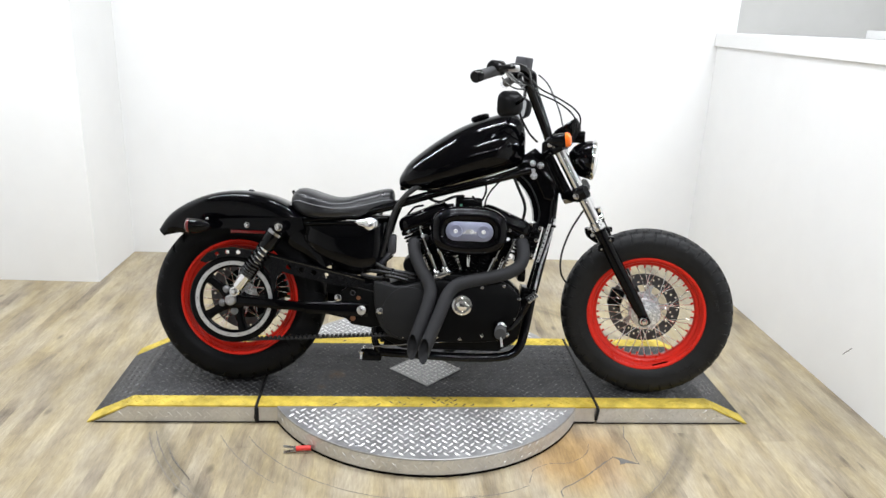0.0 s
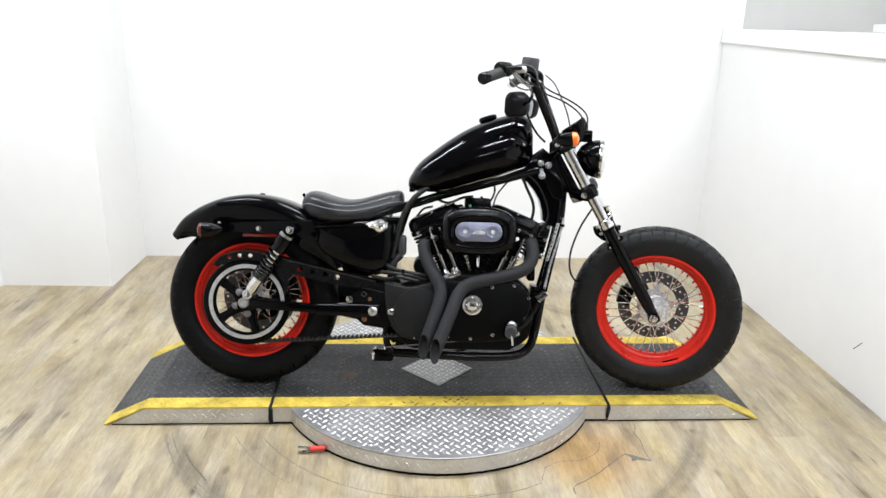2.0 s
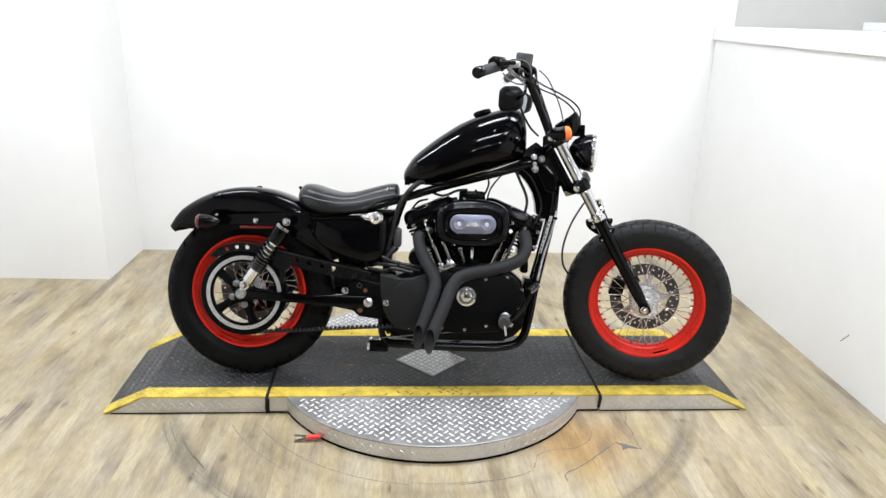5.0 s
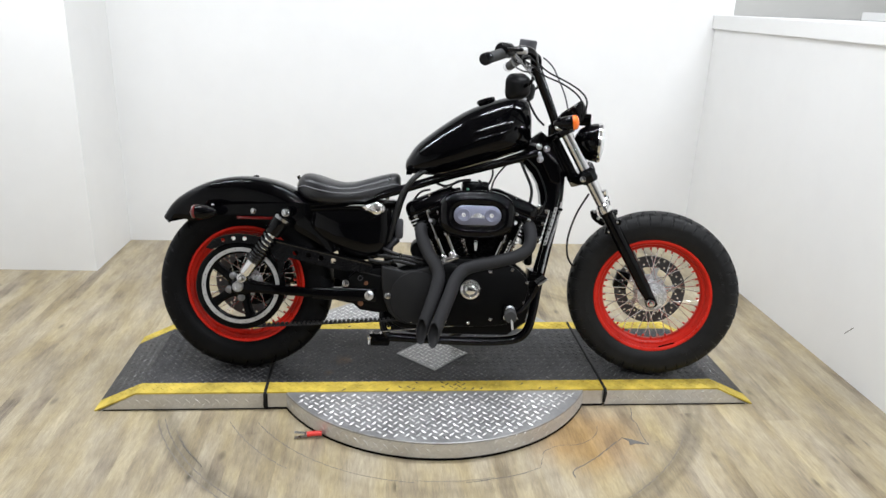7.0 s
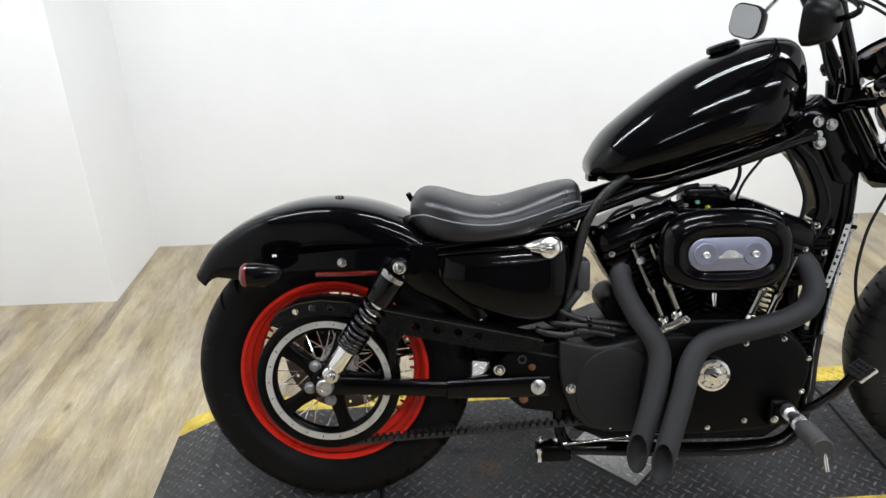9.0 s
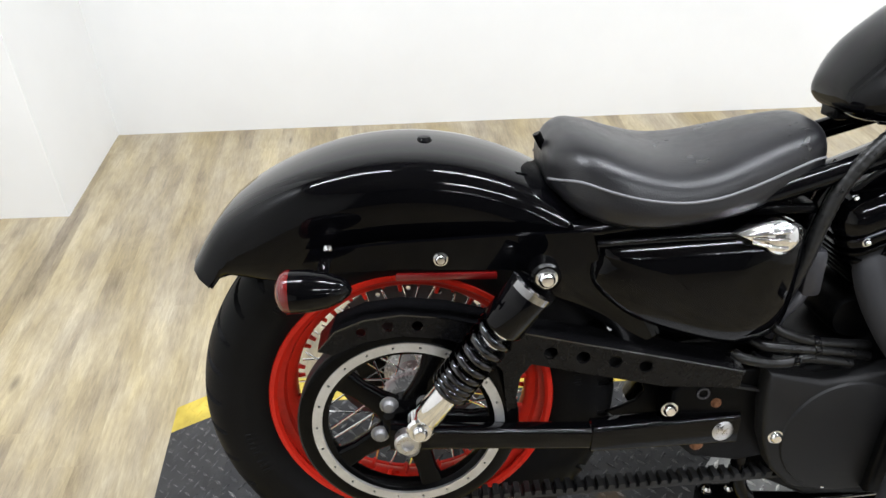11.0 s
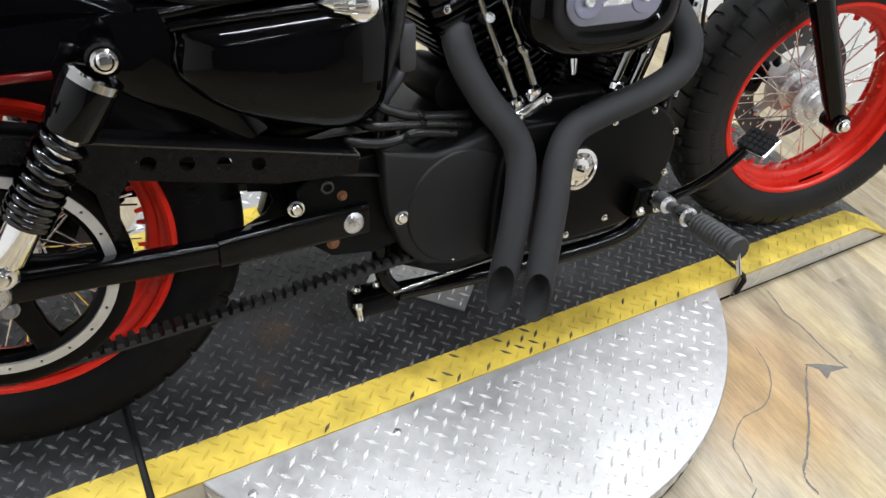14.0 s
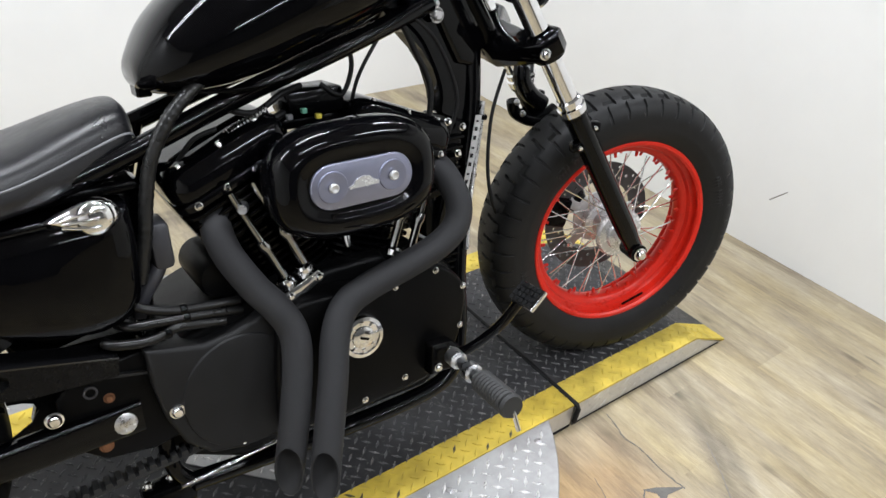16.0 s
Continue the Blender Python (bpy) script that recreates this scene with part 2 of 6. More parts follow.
    link(m, cut, "Y", along_y, 0)
    at_ = node(m, "ShaderNodeCombineXYZ")
    link(m, far_, 0, at_, 0)
    link(m, along_y, 0, at_, 1)
    strip = node(m, "ShaderNodeTexNoise", Scale=1.0, Detail=3.0, Roughness=0.55)
    link(m, at_, 0, strip, "Vector")
    tone = node(m, "ShaderNodeMix")
    tone.data_type = "FLOAT"
    tone.inputs[0].default_value = 0.62
    link(m, blotch, "Fac", tone, 2)
    link(m, strip, "Fac", tone, 3)
    link(m, tone, 0, both, 0)
    half_ = node(m, "ShaderNodeMath")
    half_.operation = "MULTIPLY_ADD"
    half_.inputs[1].default_value, half_.inputs[2].default_value = 0.58, -0.265
    link(m, mixed, 0, half_, 0)
    link(m, half_, 0, both, 2)
    link(m, both, 0, ramp, 0)
    # knots
    kn = node(m, "ShaderNodeTexVoronoi", Scale=1.0)
    mp = node(m, "ShaderNodeMapping")
    mp.inputs["Scale"].default_value = (8.5, 3.6, 1)
    link(m, shift, 0, mp, 0)
    link(m, mp, 0, kn, "Vector")
    km = node(m, "ShaderNodeMapRange")
    km.inputs[1].default_value, km.inputs[2].default_value, km.inputs[3].default_value, km.inputs[4].default_value = 0.02, 0.13, 0.38, 1.0
    link(m, kn, "Distance", km, 0)
    fm = node(m, "ShaderNodeMapRange")
    fm.inputs[1].default_value, fm.inputs[2].default_value, fm.inputs[3].default_value, fm.inputs[4].default_value = 0.35, 0.65, 0.82, 1.12
    link(m, fine, "Fac", fm, 0)
    # rings scuffed by the turning table, broken up by noise
    ctr = node(m, "ShaderNodeVectorMath")
    ctr.operation = "DISTANCE"
    flat = node(m, "ShaderNodeVectorMath")
    flat.operation = "MULTIPLY"
    flat.inputs[1].default_value = (1, 1, 0)
    link(m, geo, "Position", flat, 0)
    link(m, flat, 0, ctr, 0)
    ctr.inputs[1].default_value = (0.740, 0.03, 0)
    patch = node(m, "ShaderNodeTexNoise", Scale=2.6, Detail=5.0, Roughness=0.7)
    link(m, geo, "Position", patch, "Vector")
    scuffs = []
    for radius, wide, dark in ((0.790, 0.030, 0.88), (1.012, 0.034, 0.64), (1.050, 0.018, 0.72)):
        d = node(m, "ShaderNodeMath")
        d.operation = "SUBTRACT"
        d.inputs[1].default_value = radius
        link(m, ctr, "Value", d, 0)
        ab = node(m, "ShaderNodeMath")
        ab.operation = "ABSOLUTE"
        link(m, d, 0, ab, 0)
        jit = node(m, "ShaderNodeMath")
        jit.operation = "MULTIPLY_ADD"
        jit.inputs[1].default_value = 0.05
        link(m, patch, "Fac", jit, 0)
        link(m, ab, 0, jit, 2)
        mr = node(m, "ShaderNodeMapRange")
        mr.inputs[1].default_value, mr.inputs[2].default_value, mr.inputs[3].default_value, mr.inputs[4].default_value = 0.029, 0.029 + wide, dark, 1.0
        link(m, jit, 0, mr, 0)
        scuffs.append(mr)
    prod = fm
    for other in (km, *scuffs):
        mu = node(m, "ShaderNodeMath")
        mu.operation = "MULTIPLY"
        link(m, prod, 0, mu, 0)
        link(m, other, 0, mu, 1)
        prod = mu
    stain = node(m, "ShaderNodeTexNoise", Scale=1.0, Detail=5.0, Roughness=0.6)
    mps = node(m, "ShaderNodeMapping")
    mps.inputs["Scale"].default_value = (7.0, 2.0, 1)
    link(m, geo, "Position", mps, 0)
    link(m, mps, 0, stain, "Vector")
    warm = node(m, "ShaderNodeMapRange")
    warm.inputs[1].default_value, warm.inputs[2].default_value = 0.38, 0.68
    link(m, stain, "Fac", warm, 0)
    tint = node(m, "ShaderNodeMix")
    tint.data_type, tint.blend_type = "RGBA", "MULTIPLY"
    tint.inputs[7].default_value = (1.0, 0.94, 0.72, 1)
    link(m, warm, 0, tint, 0)
    link(m, ramp, 0, tint, 6)
    # orange stain beside the table
    near = node(m, "ShaderNodeVectorMath")
    near.operation = "DISTANCE"
    near.inputs[1].default_value = (1.24, -0.48, 0)
    link(m, geo, "Position", near, 0)
    ragged = node(m, "ShaderNodeMath")
    ragged.operation = "MULTIPLY_ADD"
    ragged.inputs[1].default_value = 0.30
    link(m, patch, "Fac", ragged, 0)
    link(m, near, "Value", ragged, 2)
    rust = node(m, "ShaderNodeMapRange")
    rust.inputs[1].default_value, rust.inputs[2].default_value, rust.inputs[3].default_value, rust.inputs[4].default_value = 0.24, 0.42, 0.85, 0.0
    link(m, ragged, 0, rust, 0)
    stained = node(m, "ShaderNodeMix")
    stained.data_type, stained.blend_type = "RGBA", "MULTIPLY"
    stained.inputs[7].default_value = (1.0, 0.76, 0.50, 1)
    link(m, rust, 0, stained, 0)
    link(m, tint, 2, stained, 6)
    out = node(m, "ShaderNodeVectorMath")
    out.operation = "SCALE"
    link(m, stained, 2, out, 0)
    link(m, prod, 0, out, "Scale")
    link(m, out, 0, b, "Base Color")
    bp = node(m, "ShaderNodeBump", Strength=0.25, Distance=0.001)
    link(m, fine, "Fac", bp, "Height")
    link(m, bp, 0, b, "Normal")
    rr = node(m, "ShaderNodeMapRange")
    rr.inputs[1].default_value, rr.inputs[2].default_value, rr.inputs[3].default_value, rr.inputs[4].default_value = 0.3, 0.7, 0.52, 0.34
    link(m, grain, "Fac", rr, 0)
    link(m, rr, 0, b, "Roughness")
    return m


PLANK = plank_material()


# ---- building helpers ----
def part(name, bm, material, parent=None, label="", smooth=None):
    """Links a bmesh as one mesh object, as a thing or under one."""
    me = bpy.data.meshes.new(name)
    bmesh.ops.recalc_face_normals(bm, faces=bm.faces)
    if smooth is not None:
        for f in bm.faces:
            f.smooth = True
        for e in bm.edges:
            e.smooth = len(e.link_faces) == 2 and e.calc_face_angle(0) < radians(smooth)
    bm.to_mesh(me)
    bm.free()
    me.materials.append(material)
    ob = new(name, me)
    if parent is not None:
        ob.parent = parent
    if label:
        ob["label"] = label
    return ob


def add_box(bm, x0, x1, y0, y1, z0, z1, bevel=0.0, m=None):
    vs = bmesh.ops.create_cube(bm, size=1)["verts"]
    for v in vs:
        v.co = Vector((x0 + (x1 - x0) * (v.co.x + 0.5), y0 + (y1 - y0) * (v.co.y + 0.5), z0 + (z1 - z0) * (v.co.z + 0.5)))
    if bevel:
        es = list({e for v in vs for e in v.link_edges})
        r = bmesh.ops.bevel(bm, geom=es, offset=bevel, segments=2, affect="EDGES", profile=0.5)
        vs = list({v for f in r["faces"] for v in f.verts} | {v for v in vs if v.is_valid})
    if m is not None:
        for v in vs:
            v.co = m @ v.co
    return vs


def box(*a, **k):
    bm = bmesh.new()
    add_box(bm, *a, **k)
    return bm


def add_prism(bm, outline, y0, y1, bevel=0.0, axis="y", m=None):
    """A flat outline, given as points in the plane across the axis, pushed from y0 to y1."""
    def place(p, h):
        return Vector((p[0], h, p[1])) if axis == "y" else Vector((p[0], p[1], h)) if axis == "z" else Vector((h, p[0], p[1]))
    a = [bm.verts.new(place(p, y0)) for p in outline]
    b = [bm.verts.new(place(p, y1)) for p in outline]
    n = len(a)
    fs = [bm.faces.new(a), bm.faces.new(b[::-1])]
    for i in range(n):
        fs.append(bm.faces.new((a[i], b[i], b[(i + 1) % n], a[(i + 1) % n])))
    vs = a + b
    if bevel:
        es = list(set(fs[0].edges) | set(fs[1].edges))
        bmesh.ops.recalc_face_normals(bm, faces=fs)
        r = bmesh.ops.bevel(bm, geom=es, offset=bevel, segments=3, affect="EDGES", profile=0.5)
        vs = list({v for f in r["faces"] for v in f.verts} | {v for v in vs if v.is_valid})
    if m is not None:
        for v in vs:
            v.co = m @ v.co
    return vs


def prism(*a, **k):
    bm = bmesh.new()
    add_prism(bm, *a, **k)
    return bm


def add_tube(bm, pts, r, seg=14, caps=True, radii=None):
    """A round tube along points."""
    pts = [Vector(p) for p in pts]
    rings = []
    up = None
    for i, p in enumerate(pts):
        d = (pts[min(i + 1, len(pts) - 1)] - pts[max(i - 1, 0)]).normalized()
        if up is None:
            up = d.orthogonal().normalized()
        else:
            up = (up - d * up.dot(d)).normalized()
        w = d.cross(up)
        rr = radii[i] if radii else r
        rings.append([bm.verts.new(p + rr * (math.cos(a) * up + math.sin(a) * w)) for a in (2 * math.pi * k / seg for k in range(seg))])
    for a, b in zip(rings, rings[1:]):
        for k in range(seg):
            bm.faces.new((a[k], a[(k + 1) % seg], b[(k + 1) % seg], b[k]))
    if caps:
        bm.faces.new(rings[0][::-1])
        bm.faces.new(rings[-1])
    return [v for r_ in rings for v in r_]


def curve(pts, n=8):
    """A smooth line through points."""
    pts = [Vector(p) for p in pts]
    out = []
    for i in range(len(pts) - 1):
        p0, p1, p2, p3 = pts[max(i - 1, 0)], pts[i], pts[i + 1], pts[min(i + 2, len(pts) - 1)]
        for k in range(n):
            t = k / n
            out.append(0.5 * ((2 * p1) + (p2 - p0) * t + (2 * p0 - 5 * p1 + 4 * p2 - p3) * t * t + (3 * p1 - p0 - 3 * p2 + p3) * t ** 3))
    out.append(pts[-1])
    return out


def tube(pts, r, seg=14, smooth_n=0, caps=True, radii=None):
    bm = bmesh.new()
    add_tube(bm, curve(pts, smooth_n) if smooth_n else pts, r, seg, caps, radii)
    return bm


def add_lathe(bm, profile, seg=48, m=None, closed=False):
    """A profile of (radius, height) turned about the y axis; m places it."""
    rings = []
    for r, h in profile:
        if r < 1e-6:
            rings.append([bm.verts.new((0, h, 0))])
        else:
            rings.append([bm.verts.new((r * math.cos(2 * math.pi * k / seg), h, r * math.sin(2 * math.pi * k / seg))) for k in range(seg)])
    pairs = list(zip(rings, rings[1:])) + ([(rings[-1], rings[0])] if closed else [])
    for a, b in pairs:
        for k in range(seg):
            j = (k + 1) % seg
            if len(a) == 1 and len(b) == 1:
                continue
            if len(a) == 1:
                bm.faces.new((a[0], b[j], b[k]))
            elif len(b) == 1:
                bm.faces.new((a[k], a[j], b[0]))
            else:
                bm.faces.new((a[k], a[j], b[j], b[k]))
    vs = [v for r_ in rings for v in r_]
    if m is not None:
        for v in vs:
            v.co = m @ v.co
    return vs


def lathe(*a, **k):
    bm = bmesh.new()
    add_lathe(bm, *a, **k)
    return bm


def along(p, d):
    """A pose at p whose y axis points along d."""
    q = Vector((0, 1, 0)).rotation_difference(Vector(d).normalized())
    return Matrix.Translation(Vector(p)) @ q.to_matrix().to_4x4()


def turned(bm, m):
    bmesh.ops.transform(bm, matrix=m, verts=bm.verts)
    return bm


def thing(name, m, label, category, group="", kind=""):
    ob = new(name)
    ob.empty_display_size = 0.1
    ob.matrix_world = m
    return tagged(ob, label, category, group, kind)


# ---- the room ----
XL, XR, XW, YB, YCOL, YF, HC = -0.968, 2.46, -1.55, 1.65, 1.135, -8.5, 2.9


def structure(name, bm, material, label, category):
    return tagged(part(name, bm, material), label, category, kind="structure")


floor = structure("floor", box(-1.65, 4.6, YF, 2.2, -0.06, -0.006), PLANK, "worn pale oak plank floor with grey-brown grain", "floor")
structure("wall_back", box(XL - 0.05, XR + 0.1, YB, YB + 0.1, -0.006, HC), WHITE, "plain white painted back wall", "wall")
wall_column = structure("wall_column", prism([(XW, YCOL + 0.01), (XL, YCOL - 0.004), (XL + 0.015, YB + 0.1), (XW, YB + 0.1)], -0.006, HC, 0.004, axis="z"), WHITE, "white painted wall that juts forward", "wall")
structure("wall_left", box(XW - 0.1, XW, YF, YB + 0.1, -0.006, HC), WHITE, "plain white painted wall", "wall")
wall_half = structure("wall_half", box(XR, XR + 0.1, -3.4, YB, -0.006, 1.330), WHITE, "white half-height wall beside the platform", "wall")
structure("trim", box(XR - 0.018, 3.798, -3.4, YB - 0.002, 1.3302, 1.408, 0.004), WHITE, "wide white painted ledge on the half-height wall", "ledge")
structure("trim_block", box(3.34, 3.798, 1.38, YB - 0.002, 1.4085, 1.455, 0.003), WHITE, "low white block at the end of the ledge", "ledge")
# ceiling and front wall are out of view, added dark to shape the light
structure("ceiling", box(-1.65, 4.6, YF, 2.2, HC, HC + 0.1), CEIL, "unseen ceiling, darkened to cut fill light", "ceiling")
structure("wall_front", box(-1.65, 4.6, YF - 0.1, YF, -0.006, HC), DIMWALL, "unseen front wall, darkened so reflections stay dark", "wall")
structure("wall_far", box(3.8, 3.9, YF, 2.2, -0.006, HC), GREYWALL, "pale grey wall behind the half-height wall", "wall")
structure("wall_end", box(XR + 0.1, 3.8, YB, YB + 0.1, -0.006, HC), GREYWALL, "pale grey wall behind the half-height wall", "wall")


def ceiling_light(x, y):
    fixture = thing("ceiling_light", pose(x, y, HC), "long white ceiling light with two bright tubes", "ceiling light", "ceiling lights")
    part("housing", prism([(-0.09, 0), (0.09, 0), (0.05, -0.05), (-0.05, -0.05)], -0.62, 0.62, axis="x"), FIXTURE, fixture)
    for dy in (-0.05, 0.05):
        d = bpy.data.lights.new("tube", "AREA")
        d.shape, d.size, d.size_y, d.energy, d.color = "RECTANGLE", 1.2, 0.03, TUBE, (0.945, 0.985, 1.05)
        lamp = new("tube", d)
        lamp.parent = fixture
        lamp.location = (0, dy * 1.7, -0.06)


for lx, ly in ((-0.8, 0.1), (0.95, 0.1), (2.7, 0.1), (0.95, -2.3), (2.7, -2.3), (0.9, -6.3), (2.9, -6.3)):
    ceiling_light(lx, ly)

for x, z, w in ((2.82, 1.44, 0.022), (3.08, 1.475, 0.010)):
    tagged(part("scuff", turned(box(-w, w, -0.0015, 0.0, -0.004, 0.004), Matrix.Translation((x, YB - 0.0005, z)) @ pose(0, 0, 0, 0, -28)), GREYSCUFF), "faint grey scuff on the wall", "scuff", kind="structure")

tagged(part("scuff", turned(box(0.0, 0.0012, -0.034, 0.034, -0.0016, 0.0016), Matrix.Translation((XR - 0.001, -0.042, 0.204)) @ pose(0, 0, 0, -47)), CRACK), "thin dark scratch on the white wall", "scuff", kind="structure")

# ---- the platform ----
PX0, PX1, SX0, SX1, PY0, PY1, PH = -0.488, 1.966, 0.115, 1.374, -0.265, 0.332, 0.071
DX, DY, DR = 0.740, 0.03, 0.625
RX0, RX1, STRIP = -0.339, 1.815, 0.070


def lugs(bm, spots, place, size=0.0120, high=0.0026):
    """Small raised lozenges at spots (u, v, turn); place(u, v, h) gives the point in space."""
    for u, v, a in spots:
        c, s_ = math.cos(a), math.sin(a)
        w = size * 0.27

        def at(p, q, h):
            return bm.verts.new(place(u + p * c - q * s_, v + p * s_ + q * c, h))
        e0, e1, e2, e3 = at(-size, 0, 0), at(0, -w, 0), at(size, 0, 0), at(0, w, 0)
        t0, t1 = at(-size * 0.55, 0, high), at(size * 0.55, 0, high)
        for f in ((e0, e1, t0), (e1, t1, t0), (e1, e2, t1), (e2, e3, t1), (e3, t0, t1), (e3, e0, t0)):
            bm.faces.new(f)


def checker(u0, u1, v0, v1, pitch, inside=None, start=(0.0, 0.0), lean=45):
    """Tread pattern: lugs on a square lattice, crossed ones at the middles of its squares."""
    out = []
    for half, turn in ((0.0, lean), (0.5, -lean)):
        for i in range(math.ceil((u0 - start[0]) / pitch - half), math.floor((u1 - start[0]) / pitch - half) + 1):
            for j in range(math.ceil((v0 - start[1]) / pitch - half), math.floor((v1 - start[1]) / pitch - half) + 1):
                u, v = start[0] + (i + half) * pitch, start[1] + (j + half) * pitch
                if inside is None or inside(u, v):
                    out.append((u, v, radians(turn)))
    return out


PITCH, TABLE_PITCH = 0.0317, 0.0369
START = (-0.269, -0.159)


def deck_height(x):
    if x < RX0:
        return PH * (x - PX0) / (RX0 - PX0)
    if x > RX1:
        return PH * (PX1 - x) / (PX1 - RX1)
    return PH


def on_deck(lift=0.0):
    return lambda u, v, h: (u, v, deck_height(u) + h + lift)


def sheet(outline, zs, y0, y1, thick):
    """A bent sheet along x: points (x, z), from y0 to y1."""
    bm = bmesh.new()
    add_prism(bm, [(x, z) for x, z in zip(outline, zs)] + [(x, z - thick) for x, z in zip(outline[::-1], zs[::-1])], y0, y1)
    return bm


def ramp_unit(name, x0, x1, label):
    unit = thing(name, pose(0, 0, 0), label, "ramp", "wheel ramps")
    ends = [x for x in (x0, RX0, RX1, x1) if x0 <= x <= x1]
    xs = ends if len(ends) > 1 else [x0, x1]
    zs = [max(deck_height(x), 0.002) for x in xs]
    part("deck", sheet(xs, zs, PY0 + STRIP, PY1 - STRIP, 0.006), DECK, unit, "worn black tread plate")
    for y0, y1 in ((PY0, PY0 + STRIP), (PY1 - STRIP, PY1)):
        part("yellow_stripe", sheet(xs, zs, y0, y1, 0.006), YELLOW, unit, "scuffed yellow safety paint")
        bm = bmesh.new()
        lugs(bm, checker(x0 + 0.01, x1 - 0.01, y0 + 0.005, y1 - 0.005, PITCH, None, START), on_deck())
        tagged(part("stripe_tread", bm, YELLOW, unit), kind="stuff")
    bm = bmesh.new()
    lugs(bm, checker(x0 + 0.01, x1 - 0.01, PY0 + STRIP + 0.004, PY1 - STRIP - 0.004, PITCH, None, START), on_deck())
    tagged(part("deck_tread", bm, LUG, unit), kind="stuff")
    low = [(x, z - 0.007) for x, z in zip(xs, zs) if z > 0.01]
    inner = [(x0 if x0 > 0 else x0 + 0.02, 0.0), (x1 if x1 < SX1 + 0.2 else x1 - 0.02, 0.0)]
    for y0, y1, sgn in ((PY0 + 0.001, PY0 + 0.006, -1), (PY1 - 0.006, PY1 - 0.001, 1)):
        part("side_plate", prism([inner[0]] + low + [inner[1]] if x0 > 0 else [inner[0]] + low + [(low[-1][0], 0.0)], y0, y1), SIDEALU, unit, "bright aluminium tread plate")
        bm = bmesh.new()
        yy = y0 if sgn < 0 else y1

        def inside(u, v):
            return 0.012 < v < deck_height(u) - 0.012
        lugs(bm, checker(x0 + 0.01, x1 - 0.01, 0.003, PH - 0.004, 0.0345, inside, (x0, 0.018)), lambda u, v, h: (u, yy + sgn * h, v), 0.0125, 0.0016)
        tagged(part("side_tread", bm, SIDELUG, unit), kind="stuff")
    return unit


GAP = 0.004


# black strips paint the dark shadow gap along the base
def base_strip(x0, x1, parent):
    for y in (PY0 + 0.0, PY1 - 0.006):
        part("base_gap_shade", box(x0, x1, y, y + 0.006, 0.0, 0.0045), GRIP, parent, "black strip standing for the shaded gap at the base")


base_strip(PX0 + 0.03, SX0 - GAP, ramp_unit("wheel_ramp", PX0, SX0 - GAP, "black tread-plate ramp with yellow edges, under the rear wheel"))
base_strip(SX1 + GAP, PX1 - 0.03, ramp_unit("wheel_ramp", SX1 + GAP, PX1, "black tread-plate ramp with yellow edges, under the front wheel"))

centre = thing("lift_platform", pose(0, 0, 0), "black tread-plate platform with yellow edges and a bare diamond", "platform")
part("deck", box(SX0 + GAP, SX1 - GAP, PY0 + STRIP, PY1 - STRIP, PH - 0.006, PH), DECK, centre, "worn black tread plate")
DIA = (0.740, 0.027, 0.145)


def in_diamond(u, v):
    return abs(u - DIA[0]) + abs(v - DIA[1]) < DIA[2] - 0.008


def on_black(u, v):
    return abs(u - DIA[0]) + abs(v - DIA[1]) > DIA[2] + 0.006


bm = bmesh.new()
lugs(bm, checker(SX0 + 0.01, SX1 - 0.01, PY0 + STRIP + 0.004, PY1 - STRIP - 0.004, PITCH, on_black, START), on_deck())
tagged(part("deck_tread", bm, LUG, centre), kind="stuff")
part("diamond_plate", prism([(DIA[0] - DIA[2], DIA[1]), (DIA[0], DIA[1] - DIA[2]), (DIA[0] + DIA[2], DIA[1]), (DIA[0], DIA[1] + DIA[2])], PH + 0.0005, PH + 0.003, axis="z"), ALU, centre, "bare aluminium diamond")
bm = bmesh.new()
lugs(bm, checker(DIA[0] - 0.15, DIA[0] + 0.15, DIA[1] - 0.15, DIA[1] + 0.15, PITCH, in_diamond, START), on_deck(0.003))
tagged(part("diamond_tread", bm, ALULUG, centre), kind="stuff")
for y0, y1 in ((PY0, PY0 + STRIP), (PY1 - STRIP, PY1)):
    part("yellow_stripe", box(SX0 + GAP, SX1 - GAP, y0, y1, PH - 0.006, PH), YELLOW_WORN, centre, "yellow safety paint with worn black flecks")
    sound, rubbed = bmesh.new(), bmesh.new()
    rub = random.Random(5)
    for spot in checker(SX0 + 0.01, SX1 - 0.01, y0 + 0.005, y1 - 0.005, PITCH, None, START):
        lugs(rubbed if rub.random() < 0.62 * math.exp(-((spot[0] - 0.76) / 0.15) ** 2) + 0.02 else sound, [spot], on_deck())
    tagged(part("stripe_tread", sound, YELLOW_WORN, centre), kind="stuff")
    tagged(part("rubbed_tread", rubbed, YELLOW_LUG, centre, "lugs rubbed through to black"), kind="stuff")
for x0, x1 in ((SX0 + GAP, DX - 0.535), (DX + 0.535, SX1 - GAP)):
    base_strip(x0, x1, centre)
    for y in (PY0 + 0.001, PY1 - 0.006):
        part("side_plate", box(x0, x1, y, y + 0.005, 0.008, PH - 0.007), SIDEALU, centre, "bright aluminium tread plate")

for x in (SX0, SX1):
    part("seam_strip", tube([(x, PY1 - 0.01, PH - 0.001), (x, 0.0, PH - 0.001), (x, PY0 - 0.004, PH - 0.001), (x + 0.001, PY0 - 0.009, PH - 0.010), (x - 0.003, PY0 - 0.008, 0.022)], 0.0060, 8), GRIP, centre, "black rubber seam strip", smooth=60)

part("joint_filler", box(SX0 - 0.0075, SX0 + 0.0075, PY0 - 0.002, PY0 + 0.012, 0.0, PH - 0.009), GRIP, centre, "black rubber joint filler")

